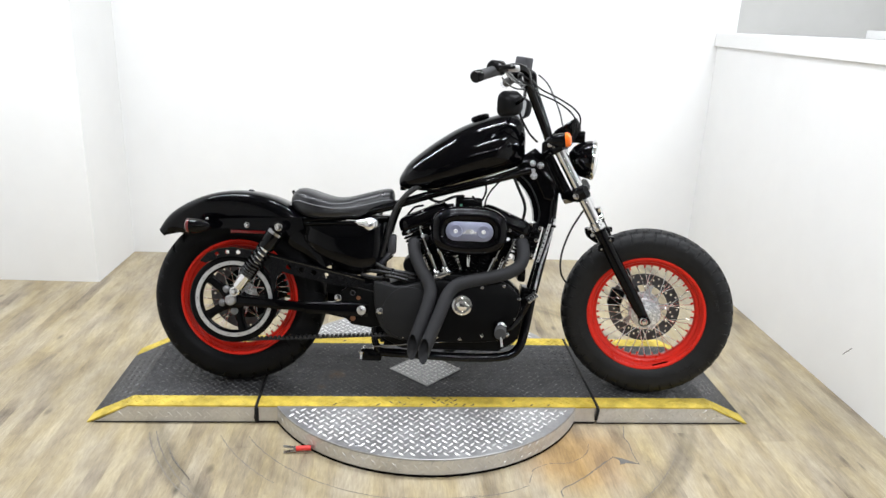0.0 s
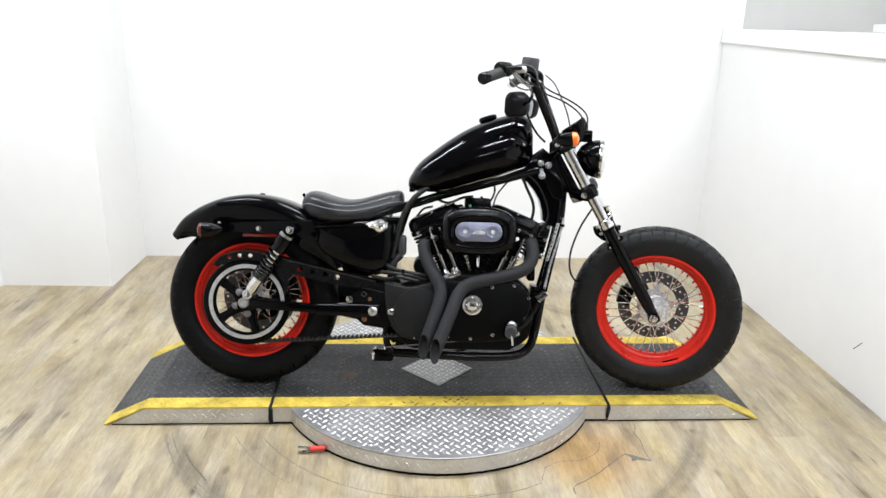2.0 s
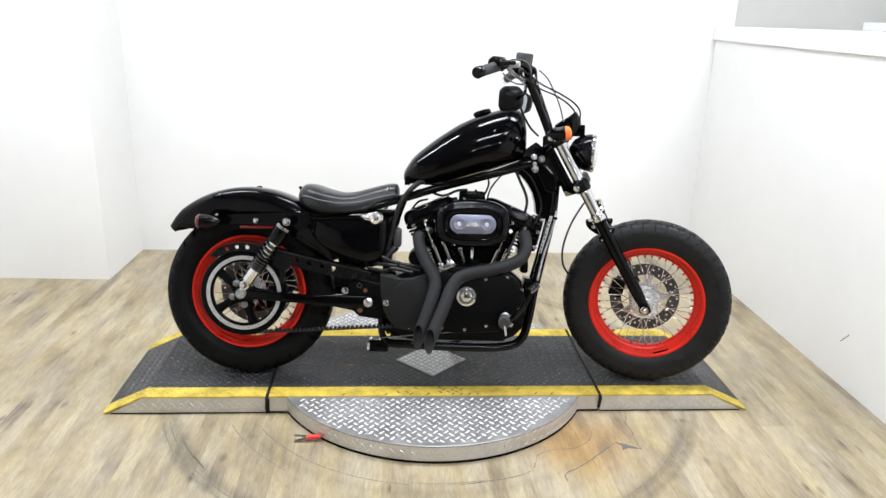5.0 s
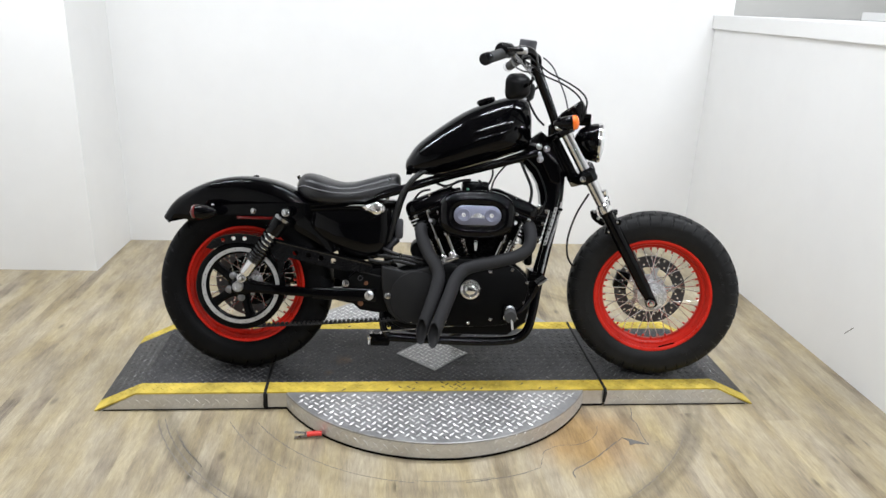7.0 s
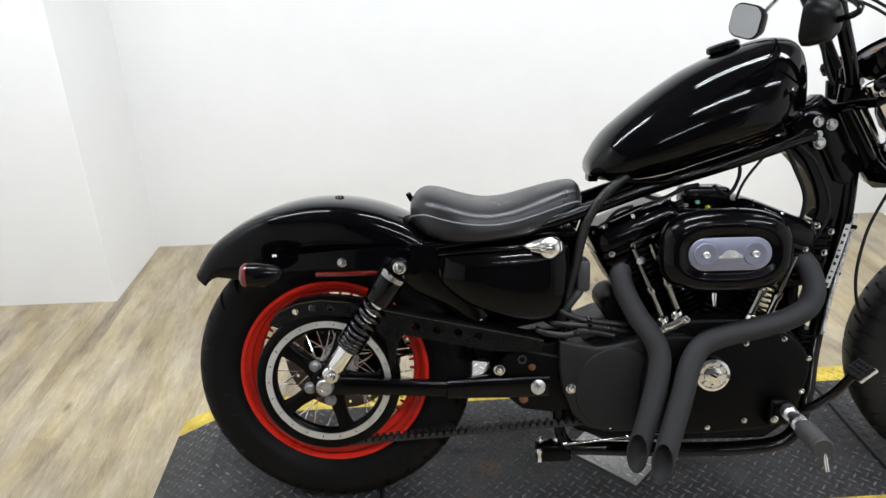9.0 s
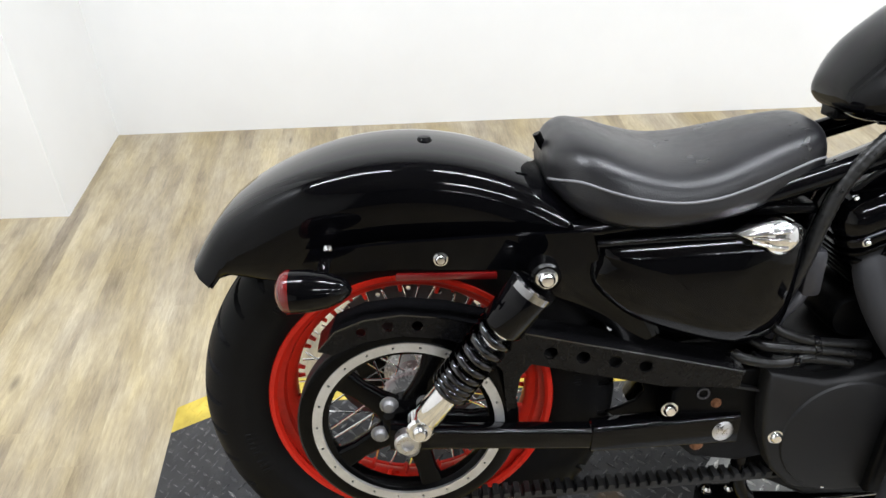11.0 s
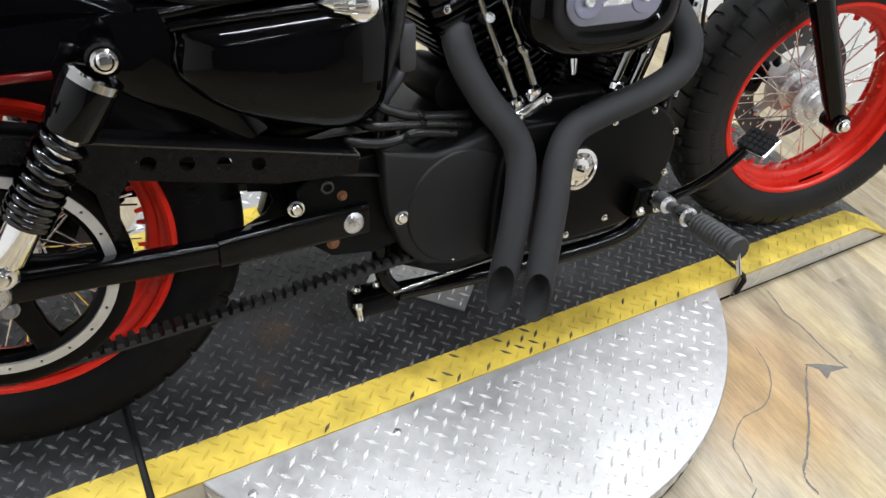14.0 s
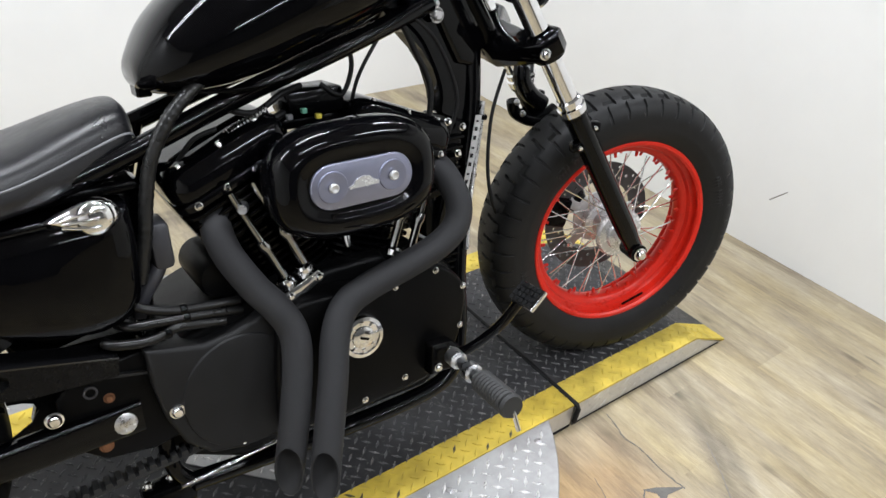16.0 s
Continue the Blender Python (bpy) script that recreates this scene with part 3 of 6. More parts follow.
table = thing("turntable", pose(DX, DY, 0), "round bright aluminium tread-plate turntable under the platform", "turntable")
part("top_plate", lathe([(0, -PH + 0.010), (DR, -PH + 0.010), (DR, -PH + 0.005), (DR - 0.002, -PH + 0.003), (0, -PH + 0.003)], 128, pose(0, 0, 0, -90)), ALU, table)
part("skirt", lathe([(DR - 0.006, -0.008), (DR - 0.001, -0.008), (DR - 0.001, -PH + 0.011), (DR - 0.006, -PH + 0.011)], 128, pose(0, 0, 0, -90), closed=True), SIDEALU, table)
# black ring paints the shadow gap under the skirt
part("base_gap_shade", lathe([(DR - 0.02, 0.0), (DR + 0.001, 0.0), (DR + 0.0005, -0.006), (DR - 0.02, -0.006)], 128, pose(0, 0, 0, -90), closed=True), BLACK2, table, "black strip standing for the shaded gap at the base")


def on_table(u, v):
    r = math.hypot(u, v)
    return r < DR - 0.016 and (v + DY < PY0 - 0.012 or v + DY > PY1 + 0.012)


bm = bmesh.new()
lugs(bm, checker(-DR, DR, -DR, DR, TABLE_PITCH, on_table, (1.080 - DX, -0.307 - DY), -45), lambda u, v, h: (u, v, PH - 0.003 + h), 0.0138, 0.0026)
tagged(part("top_tread", bm, ALULUG, table), kind="stuff")
bm = bmesh.new()
side = [(u, v, a) for u, v, a in checker(-math.pi * DR, math.pi * DR, 0.015, PH - 0.016, 0.0357, None, (0.0, 0.018))]
lugs(bm, side, lambda u, v, h: ((DR - 0.001 + h) * math.sin(u / DR), -(DR - 0.001 + h) * math.cos(u / DR), v), 0.0125, 0.0018)
tagged(part("skirt_tread", bm, SIDELUG, table), kind="stuff")
for x, y in ((0.252, -0.315), (0.500, -0.308), (0.743, -0.307), (0.995, -0.298), (1.228, -0.298), (0.990, -0.510), (0.740, -0.561), (0.490, -0.512)):
    p = Vector((x - DX, y - DY, PH - 0.003))
    part("screw", lathe([(0, 0.002), (0.006, 0.0015), (0.008, 0)], 12, Matrix.Translation(p) @ pose(0, 0, 0, 90)), STEEL, table)

# ---- the motorcycle: x forward from the rear axle, y to its left, z up from the deck ----
bike = thing("motorcycle", pose(0.024, -0.067, PH, 0, 0, -3.2) @ pose(0, 0, 0, -13.2), "black motorcycle with red wire-spoked rims, leaning on its side stand", "motorcycle")
HEAD = Vector((1.112, 0, 0.872))
RAKE = radians(30.2)
STEER = Matrix.Translation(HEAD) @ Matrix.Rotation(radians(-13.5), 4, Vector((-math.sin(RAKE), 0, math.cos(RAKE)))) @ Matrix.Translation(-HEAD)


def un(x, y, z):
    """A point of the turned front end, put straight."""
    return STEER.inverted() @ Vector((x, y, z))


def front(name, bm, material, label="", smooth=None, parent=None):
    return part(name, turned(bm, STEER), material, parent or bike, label, smooth)


def bolt(p, r, h, d=(0, -1, 0), material=None, parent=None, m=None, sides=14):
    """A domed bolt head with a washer."""
    bm = lathe([(0, h), (r * 0.6, h * 0.92), (r * 0.85, h * 0.6), (r * 0.9, h * 0.25), (r * 1.15, h * 0.2), (r * 1.15, 0)], sides, along(p, d))
    if m is not None:
        turned(bm, m)
    return part("bolt", bm, material or CHROME, parent or bike, smooth=35)


def rounded(w, h, r, n=5):
    """A rounded rectangle about the origin."""
    out = []
    for cx, cy, a0 in ((w - r, h - r, 0), (-w + r, h - r, 90), (-w + r, -h + r, 180), (w - r, -h + r, 270)):
        for k in range(n + 1):
            a = radians(a0 + 90 * k / n)
            out.append((cx + r * math.cos(a), cy + r * math.sin(a)))
    return out


def stadium(hw_, r, n=14):
    pts = []
    for c, a0 in ((hw_ - r, -90), (-hw_ + r, 90)):
        for k in range(n + 1):
            a = radians(a0 + 180 * k / n)
            pts.append((c + r * math.cos(a), r * math.sin(a)))
    return pts


def loft(rings, caps=True):
    bm = bmesh.new()
    vs = [[bm.verts.new(p) for p in ring] for ring in rings]
    n = len(vs[0])
    for a, b in zip(vs, vs[1:]):
        for k in range(n):
            bm.faces.new((a[k], a[(k + 1) % n], b[(k + 1) % n], b[k]))
    if caps:
        bm.faces.new(vs[0][::-1])
        bm.faces.new(vs[-1])
    return bm


def plate(outline, holes, y0, y1, n=14):
    """A flat plate in the x-z plane with round holes (x, z, r)."""
    bm = bmesh.new()

    def ring(pts):
        vs = [bm.verts.new((x, y0, z)) for x, z in pts]
        return [bm.edges.new((vs[k], vs[(k + 1) % len(vs)])) for k in range(len(vs))]
    es = ring(outline)
    for x, z, r in holes:
        es += ring([(x + r * math.cos(2 * math.pi * k / (n if r < 0.05 else 64)), z + r * math.sin(2 * math.pi * k / (n if r < 0.05 else 64))) for k in range(n if r < 0.05 else 64)])
    bmesh.ops.triangle_fill(bm, use_beauty=True, use_dissolve=False, edges=es)
    r = bmesh.ops.extrude_face_region(bm, geom=list(bm.faces))
    bmesh.ops.translate(bm, verts=[g for g in r["geom"] if isinstance(g, bmesh.types.BMVert)], vec=(0, y1 - y0, 0))
    return bm


def smoothstep(a, b, x):
    t = min(1.0, max(0.0, (x - a) / (b - a)))
    return t * t * (3 - 2 * t)


# -- wheels
def tyre_mesh(R, half, groove):
    prof = [(0.212, 0.046), (0.222, 0.054), (0.236, half * 0.93), (0.250, half * 0.985), (0.2515, half * 0.987), (0.2525, half * 0.988), (0.2600, half * 0.994), (0.2610, half * 0.995), (R - 0.05, half)]
    n = 26
    for k in range(n + 1):
        a = math.pi / 2 * k / n
        prof.append((R - 0.05 + 0.05 * math.sin(a) ** 0.9, half * math.cos(a) ** 0.8 if k < n else 0.0))
    full = prof + [(r, -y) for r, y in prof[-2::-1]]
    seg = 1224
    bm = bmesh.new()
    rows = []
    for r, y in full:
        row = []
        for k in range(seg):
            a = 2 * math.pi * k / seg
            d = groove(a, y, r) if r > R - 0.045 else 0.0
            if 0.228 < r < 0.233:
                d = -0.0015
            if 0.251 < r < 0.2605:
                arc, ch = divmod(a, 0.035)
                lettered = int(arc) % 90 in (4, 5, 6, 7, 8, 10, 11, 12, 60, 61, 62, 63, 65, 66, 67, 68)
                if lettered and 0.006 < ch < 0.027:
                    row.append(bm.verts.new((r * math.cos(a), y + math.copysign(0.0012, y), r * math.sin(a))))
                    continue
            row.append(bm.verts.new(((r - d) * math.cos(a), y, (r - d) * math.sin(a))))
        rows.append(row)
    for a, b in zip(rows, rows[1:]):
        for k in range(seg):
            bm.faces.new((a[k], a[(k + 1) % seg], b[(k + 1) % seg], b[k]))
    return bm


def front_groove(a, y, r):
    """Zigzag grooves that run out to the shoulder."""
    u = (a / (2 * math.pi) * 44 + (0.5 if y > 0 else 0)) % 1
    v = abs(y)
    if v < 0.006:
        return 0.0
    if v < 0.034:
        return 0.0056 if abs(u - 0.22 - (v - 0.006) * 3) < 0.062 else 0.0
    if v < 0.042:
        return 0.0056 if 0.22 < u < 0.82 else 0.0
    if v < 0.0655:
        return 0.0056 if abs(u - 0.74 - (v - 0.042) * 2) < 0.062 else 0.0
    return 0.0


def rear_groove(a, y, r):
    u = (a / (2 * math.pi) * 34 + (0.5 if y > 0 else 0)) % 1
    v = abs(y)
    if 0.026 < v < 0.069:
        c = 0.22 + (v - 0.026) * 11
        return 0.008 if abs(u - c) < 0.075 else 0.0
    return 0.003 if abs(v - 0.012) < 0.0025 else 0.0


RIM_HALF = [(0.2205, -0.050), (0.2170, -0.0535), (0.2110, -0.0530), (0.2065, -0.0490), (0.2075, -0.0445), (0.2125, -0.0415), (0.2140, -0.0380), (0.2130, -0.0345), (0.2050, -0.0320), (0.1995, -0.0305),
            (0.1975, -0.0265), (0.1960, -0.0215), (0.1880, -0.0185), (0.1835, -0.0130), (0.1820, -0.0060)]
RIM_BACK = [(0.2195, 0.046), (0.2188, 0.040), (0.2180, 0.031), (0.204, 0.020)]
RIM = RIM_HALF + [(r, -y) for r, y in RIM_HALF[::-1]] + RIM_BACK + [(r, -y) for r, y in RIM_BACK[::-1]]


def wheel(name, m, R, half, groove, hub_profile, flange, label, rubber):
    bm = bmesh.new()
    add_lathe(bm, RIM, 96, closed=True)
    for k in range(40):
        a = 2 * math.pi * (k + 0.5) / 40
        side_ = 1 if k % 2 else -1
        d = Vector((math.cos(a), 0, math.sin(a)))
        p = d * 0.1845 + Vector((0, side_ * 0.008, 0))
        add_tube(bm, [p, p - d * 0.013 + Vector((0, side_ * 0.002, 0))], 0.0035, 6, radii=[0.0045, 0.003])
    w = part(name, bm, RED, bike, label, smooth=32)
    w.matrix_basis = m
    part("tyre", tyre_mesh(R, half, groove), rubber, w, "worn black rubber tyre with moulded tread", smooth=28)
    part("hub", lathe(hub_profile, 40), HUBALU, w, "polished hub", smooth=35)
    spokes = []
    for sgn in (1, -1):
        for lean_ in (1, -1):
            a0 = lean_ * radians(40)
            p = Vector((flange * math.cos(a0), sgn * 0.034, flange * math.sin(a0)))
            q = Vector((0.178, sgn * 0.010, 0))
            bm = tube([p, q], 0.0016, 6)
            spokes.append((bm, sgn, lean_))
    for i, (bm, sgn, lean_) in enumerate(spokes):
        first = part("spoke", bm, CHROME, w, smooth=60)
        off = 360 / 40 * (0.5 + (1 if sgn > 0 else 0) + (2 if lean_ > 0 else 0))
        for k in range(10):
            ob = first if k == 0 else new("spoke", first.data)
            ob.parent = w
            ob.matrix_basis = Matrix.Rotation(radians(off + 36 * k), 4, "Y")
    return w


rear_wheel = wheel("rear_wheel", pose(0, 0, 0.327), 0.322, 0.071, rear_groove,
                   [(0, -0.075), (0.022, -0.075), (0.022, -0.045), (0.042, -0.042), (0.046, -0.034), (0.046, -0.028), (0.030, -0.022), (0.028, 0.022), (0.046, 0.028), (0.046, 0.034), (0.042, 0.042), (0.022, 0.045), (0.022, 0.075), (0, 0.075)], 0.043, "rear wheel rim painted red", RUBBER)
FC = Vector((1.5445, -0.0155, 0.326))
front_wheel = wheel("front_wheel", STEER @ Matrix.Translation(un(*FC)), 0.320, 0.066, front_groove,
                    [(0, -0.066), (0.020, -0.066), (0.021, -0.056), (0.034, -0.054), (0.037, -0.049), (0.054, -0.046), (0.057, -0.042), (0.057, -0.034), (0.054, -0.030), (0.034, -0.024), (0.033, 0.018), (0.046, 0.026), (0.046, 0.044), (0.02, 0.048), (0.02, 0.06), (0, 0.06)], 0.038, "front wheel rim painted red", RUBBER_GREY)
holes = []
for k in range(16):
    for rr, off in ((0.126, 0), (0.114, 0.35), (0.102, 0.7)):
        a = 2 * math.pi * (k + off) / 16
        holes.append((rr * math.cos(a), rr * math.sin(a), 0.0038))
ringpts = [(0.135 * math.cos(2 * math.pi * k / 64), 0.135 * math.sin(2 * math.pi * k / 64)) for k in range(64)]
part("brake_disc", plate(ringpts, holes + [(0, 0, 0.09)], 0.052, 0.057), DISC, front_wheel, "drilled steel brake disc")
carrier = part("disc_carrier", lathe([(0.02, 0.047), (0.050, 0.047), (0.058, 0.051), (0.062, 0.0515), (0.062, 0.0575), (0.02, 0.058)], 40), CARRIER, front_wheel, "bright disc carrier", smooth=35)
for k in range(5):
    part("carrier_arm", turned(loft([[(x, 0.0535 + y, z) for x, y in rounded(w, 0.003, 0.002, 2)] for w, z in ((0.020, 0.046), (0.012, 0.062), (0.010, 0.078), (0.016, 0.094))]), pose(0, 0, 0, 0, 72 * k + 12)), CARRIER, carrier, smooth=40)
    bolt(pose(0, 0, 0, 0, 72 * k + 12) @ Vector((0, 0.049, 0.093)), 0.006, 0.005, parent=carrier)
part("balance_weight", turned(box(-0.03, 0.03, -0.036, -0.032, 0.2045, 0.209, 0.001), pose(0, 0, 0, 0, 160)), BLACK2, front_wheel)
part("caliper", turned(box(-0.035, 0.035, 0.04, 0.085, 0.085, 0.14, 0.008), pose(0, 0, 0, 0, -75)), BLACK2, front_wheel, "black brake caliper", smooth=35)

ringpts = [(0.145 * math.cos(2 * math.pi * k / 64), 0.145 * math.sin(2 * math.pi * k / 64)) for k in range(64)]
part("brake_disc", plate(ringpts, [(0.13 * math.cos(0.4 * k), 0.13 * math.sin(0.4 * k), 0.004) for k in range(15)] + [(0, 0, 0.098)], 0.080, 0.085), DISC, rear_wheel, "drilled steel brake disc")
part("disc_carrier", lathe([(0.02, 0.074), (0.060, 0.076), (0.100, 0.080), (0.100, 0.086), (0.02, 0.086)], 40), BLACK2, rear_wheel, "black disc carrier", smooth=35)
part("caliper", turned(box(-0.05, 0.05, 0.065, 0.115, 0.085, 0.16, 0.010), pose(0, 0, 0, 0, 75)), BLACK2, rear_wheel, "black brake caliper", smooth=35)

# -- final drive
PUL = Vector((-0.004, -0.1, 0.331))
pulley = part("drive_pulley", lathe([(0.141, -0.014), (0.158, -0.014), (0.162, -0.012), (0.162, -0.009), (0.155, -0.008), (0.155, 0.012), (0.160, 0.013), (0.160, 0.016), (0.122, 0.016), (0.118, 0.004), (0.118, -0.008), (0.122, -0.011)], 80, closed=True), BLACK2, bike, "black belt pulley with a bright band", smooth=35)
pulley.location = PUL
holes = [(0.1335 * math.cos(2 * math.pi * k / 22), 0.1335 * math.sin(2 * math.pi * k / 22), 0.0022) for k in range(22)]
ringpts = [(0.1405 * math.cos(2 * math.pi * k / 72), 0.1405 * math.sin(2 * math.pi * k / 72)) for k in range(72)]
part("pulley_band", plate(ringpts, holes + [(0, 0, 0.1265)], -0.0165, -0.012, 6), SATIN, pulley, "machined aluminium band")
for k in range(5):
    sp = part("pulley_spoke", turned(loft([[(x, y, z) for x, y in rounded(w, 0.009, 0.006, 3)] for w, z in ((0.024, 0.03), (0.017, 0.06), (0.015, 0.09), (0.019, 0.12))]), pose(0, 0, 0, 0, 72 * k + 20)), BLACK2, pulley, smooth=40)
part("pulley_hub", lathe([(0, -0.018), (0.026, -0.018), (0.036, -0.014), (0.042, -0.006), (0.042, 0.012), (0, 0.012)], 36), BLACK2, pulley, smooth=35)
for k in range(5):
    a = radians(72 * k + 56)
    bolt((0.045 * math.cos(a), -0.012, 0.045 * math.sin(a)), 0.012, 0.011, parent=pulley, material=GREYBOLT)

SPR = Vector((0.60, -0.1, 0.285))
loop = []
for k in range(41):
    a = radians(98 + 164 * k / 40)
    loop.append(PUL + Vector((0.158 * math.cos(a), 0, 0.158 * math.sin(a))))
for k in range(21):
    a = radians(-82 + 160 * k / 20)
    loop.append(SPR + Vector((0.067 * math.cos(a), 0, 0.067 * math.sin(a))))
bm = bmesh.new()
rows = []
for k, p in enumerate(loop):
    d = (loop[(k + 1) % len(loop)] - loop[k - 1]).normalized()
    nrm = Vector((d.z, 0, -d.x))
    rows.append([bm.verts.new(p + Vector((0, y, 0)) + nrm * h) for y, h in ((-0.013, 0), (0.013, 0), (0.013, 0.0042), (-0.013, 0.0042))])
for k in range(len(rows)):
    a, b = rows[k], rows[(k + 1) % len(rows)]
    for j in range(4):
        bm.faces.new((a[j], a[(j + 1) % 4], b[(j + 1) % 4], b[j]))
belt = part("drive_belt", bm, BELT, bike, "black toothed rubber drive belt", smooth=30)
bm = bmesh.new()
run = loop[40], loop[41]
d = run[1] - run[0]
n = int(d.length / 0.0163)
u = d.normalized()
nrm = Vector((u.z, 0, -u.x)) * -1
for k in range(n):
    c = run[0] + d * ((k + 0.5) / n)
    add_prism(bm, [(-0.0056, 0), (-0.0040, 0.0080), (0.0040, 0.0080), (0.0056, 0)], -0.0125, 0.0125, m=Matrix(((u.x, 0, nrm.x, c.x), (0, 1, 0, c.y), (u.z, 0, nrm.z, c.z), (0, 0, 0, 1))))
tagged(part("belt_teeth", bm, BELT, belt), kind="stuff")

out = [(-0.125, 0.468), (-0.10, 0.497), (-0.06, 0.514), (-0.01, 0.521), (0.05, 0.515), (0.12, 0.497), (0.22, 0.474), (0.35, 0.446), (0.475, 0.418), (0.470, 0.392), (0.36, 0.398), (0.24, 0.424), (0.17, 0.440), (0.155, 0.42), (0.148, 0.37), (0.138, 0.36), (0.13, 0.43), (0.10, 0.464), (0.05, 0.484), (-0.01, 0.490), (-0.06, 0.482), (-0.105, 0.462)]
holes = [(-0.065, 0.497, 0.007), (-0.028, 0.505, 0.008), (0.012, 0.505, 0.008), (0.196, 0.457, 0.0100), (0.242, 0.449, 0.0100), (0.288, 0.441, 0.0100), (0.332, 0.432, 0.0100)]
guard = part("belt_guard", plate(out, holes, -0.128, -0.124), GUARDBLACK, bike, "black belt guard drilled with lightening holes")
top = [(-0.125, 0.468), (-0.10, 0.497), (-0.06, 0.514), (-0.01, 0.521), (0.05, 0.515), (0.12, 0.497), (0.22, 0.474), (0.35, 0.446), (0.475, 0.418)]
part("guard_lip", loft([[(x, -0.128, z), (x, -0.085, z + 0.004), (x, -0.085, z + 0.007), (x, -0.129, z + 0.003)] for x, z in top]), EDGEBLACK, guard, smooth=50)

# -- swing arm
def box_tube(pts, w, h, r=0.006):
    rings = []
    pts = [Vector(p) for p in pts]
    for k, p in enumerate(pts):
        d = (pts[min(k + 1, len(pts) - 1)] - pts[max(k - 1, 0)]).normalized()
        side_ = Vector((0, 1, 0))
        up = d.cross(side_).normalized()
        ww = w[k] if isinstance(w, (list, tuple)) else w
        hh = h[k] if isinstance(h, (list, tuple)) else h
        rings.append([p + side_ * x + up * y for x, y in rounded(ww, hh, r, 3)])
    return loft(rings)


for sgn in (-1, 1):
    part("swing_arm", box_tube([(-0.03, sgn * 0.136, 0.331), (0.05, sgn * 0.136, 0.328), (0.26, sgn * 0.126, 0.314), (0.262, sgn * 0.126, 0.314), (0.40, sgn * 0.106, 0.308), (0.49, sgn * 0.096, 0.306)], [0.010, 0.012, 0.013, 0.016, 0.017, 0.017], [0.022, 0.018, 0.017, 0.021, 0.024, 0.026]), BLACK, bike, smooth=40)
    bolt((0.463, sgn * 0.110, 0.306), 0.021, 0.010, (0, sgn, 0), STEEL)
    part("axle_nut", lathe([(0.008, 0.0), (0.019, 0.0), (0.019, 0.014), (0.016, 0.018), (0.009, 0.018), (0.008, 0.012), (0, 0.011)], 20, along((-0.005, sgn * 0.147, 0.334), (0, sgn, 0))), STEEL, bike, smooth=35)
bolt((0.378, -0.117, 0.350), 0.011, 0.010)
bolt((0.452, -0.105, 0.350), 0.007, 0.006, material=RUST)
bolt((0.433, -0.105, 0.274), 0.009, 0.006, material=RUST)
bm = bmesh.new()
add_prism(bm, [(0.385, 0.29), (0.385, 0.37), (0.42, 0.40), (0.52, 0.41), (0.55, 0.36), (0.55, 0.25), (0.50, 0.24), (0.43, 0.25)], -0.105, 0.100, 0.005)
part("swing_arm_bracket", bm, CASEBLACK, bike, smooth=40)
# added black plate, stands for the deep shade behind the swing arm
part("dark_gap_plate", prism([(0.306, 0.297), (0.328, 0.306), (0.350, 0.318), (0.362, 0.335), (0.358, 0.348), (0.345, 0.354), (0.326, 0.357), (0.323, 0.42), (0.56, 0.42), (0.62, 0.30), (0.62, 0.155), (0.565, 0.168), (0.54, 0.188), (0.50, 0.228), (0.464, 0.243), (0.40, 0.262), (0.34, 0.273)], -0.050, -0.044, 0.001), CASEBLACK, bike, "black plate added to fill the dark gap behind the swing arm")
# second added plate, hides lit deck where the bike's shadow is black
gap_fill = part("gap_fill_plate", prism([(0.348, 0.292), (0.372, 0.262), (0.50, 0.250), (0.50, 0.372), (0.372, 0.378), (0.356, 0.352), (0.362, 0.330)], -0.018, 0.020, 0.006), BLACK2, bike, "black plate added to darken the openings behind the swing arm", smooth=40)
for x, z in ((0.385, 0.285), (0.462, 0.345)):
    bolt((x, -0.018, z), 0.006, 0.006, parent=gap_fill)
part("bracket_hole", lathe([(0.007, 0), (0.010, 0), (0.010, 0.003), (0.007, 0.003)], 16, along((0.43, -0.105, 0.368), (0, -1, 0)), closed=True), GREYPLASTIC, bike, smooth=35)


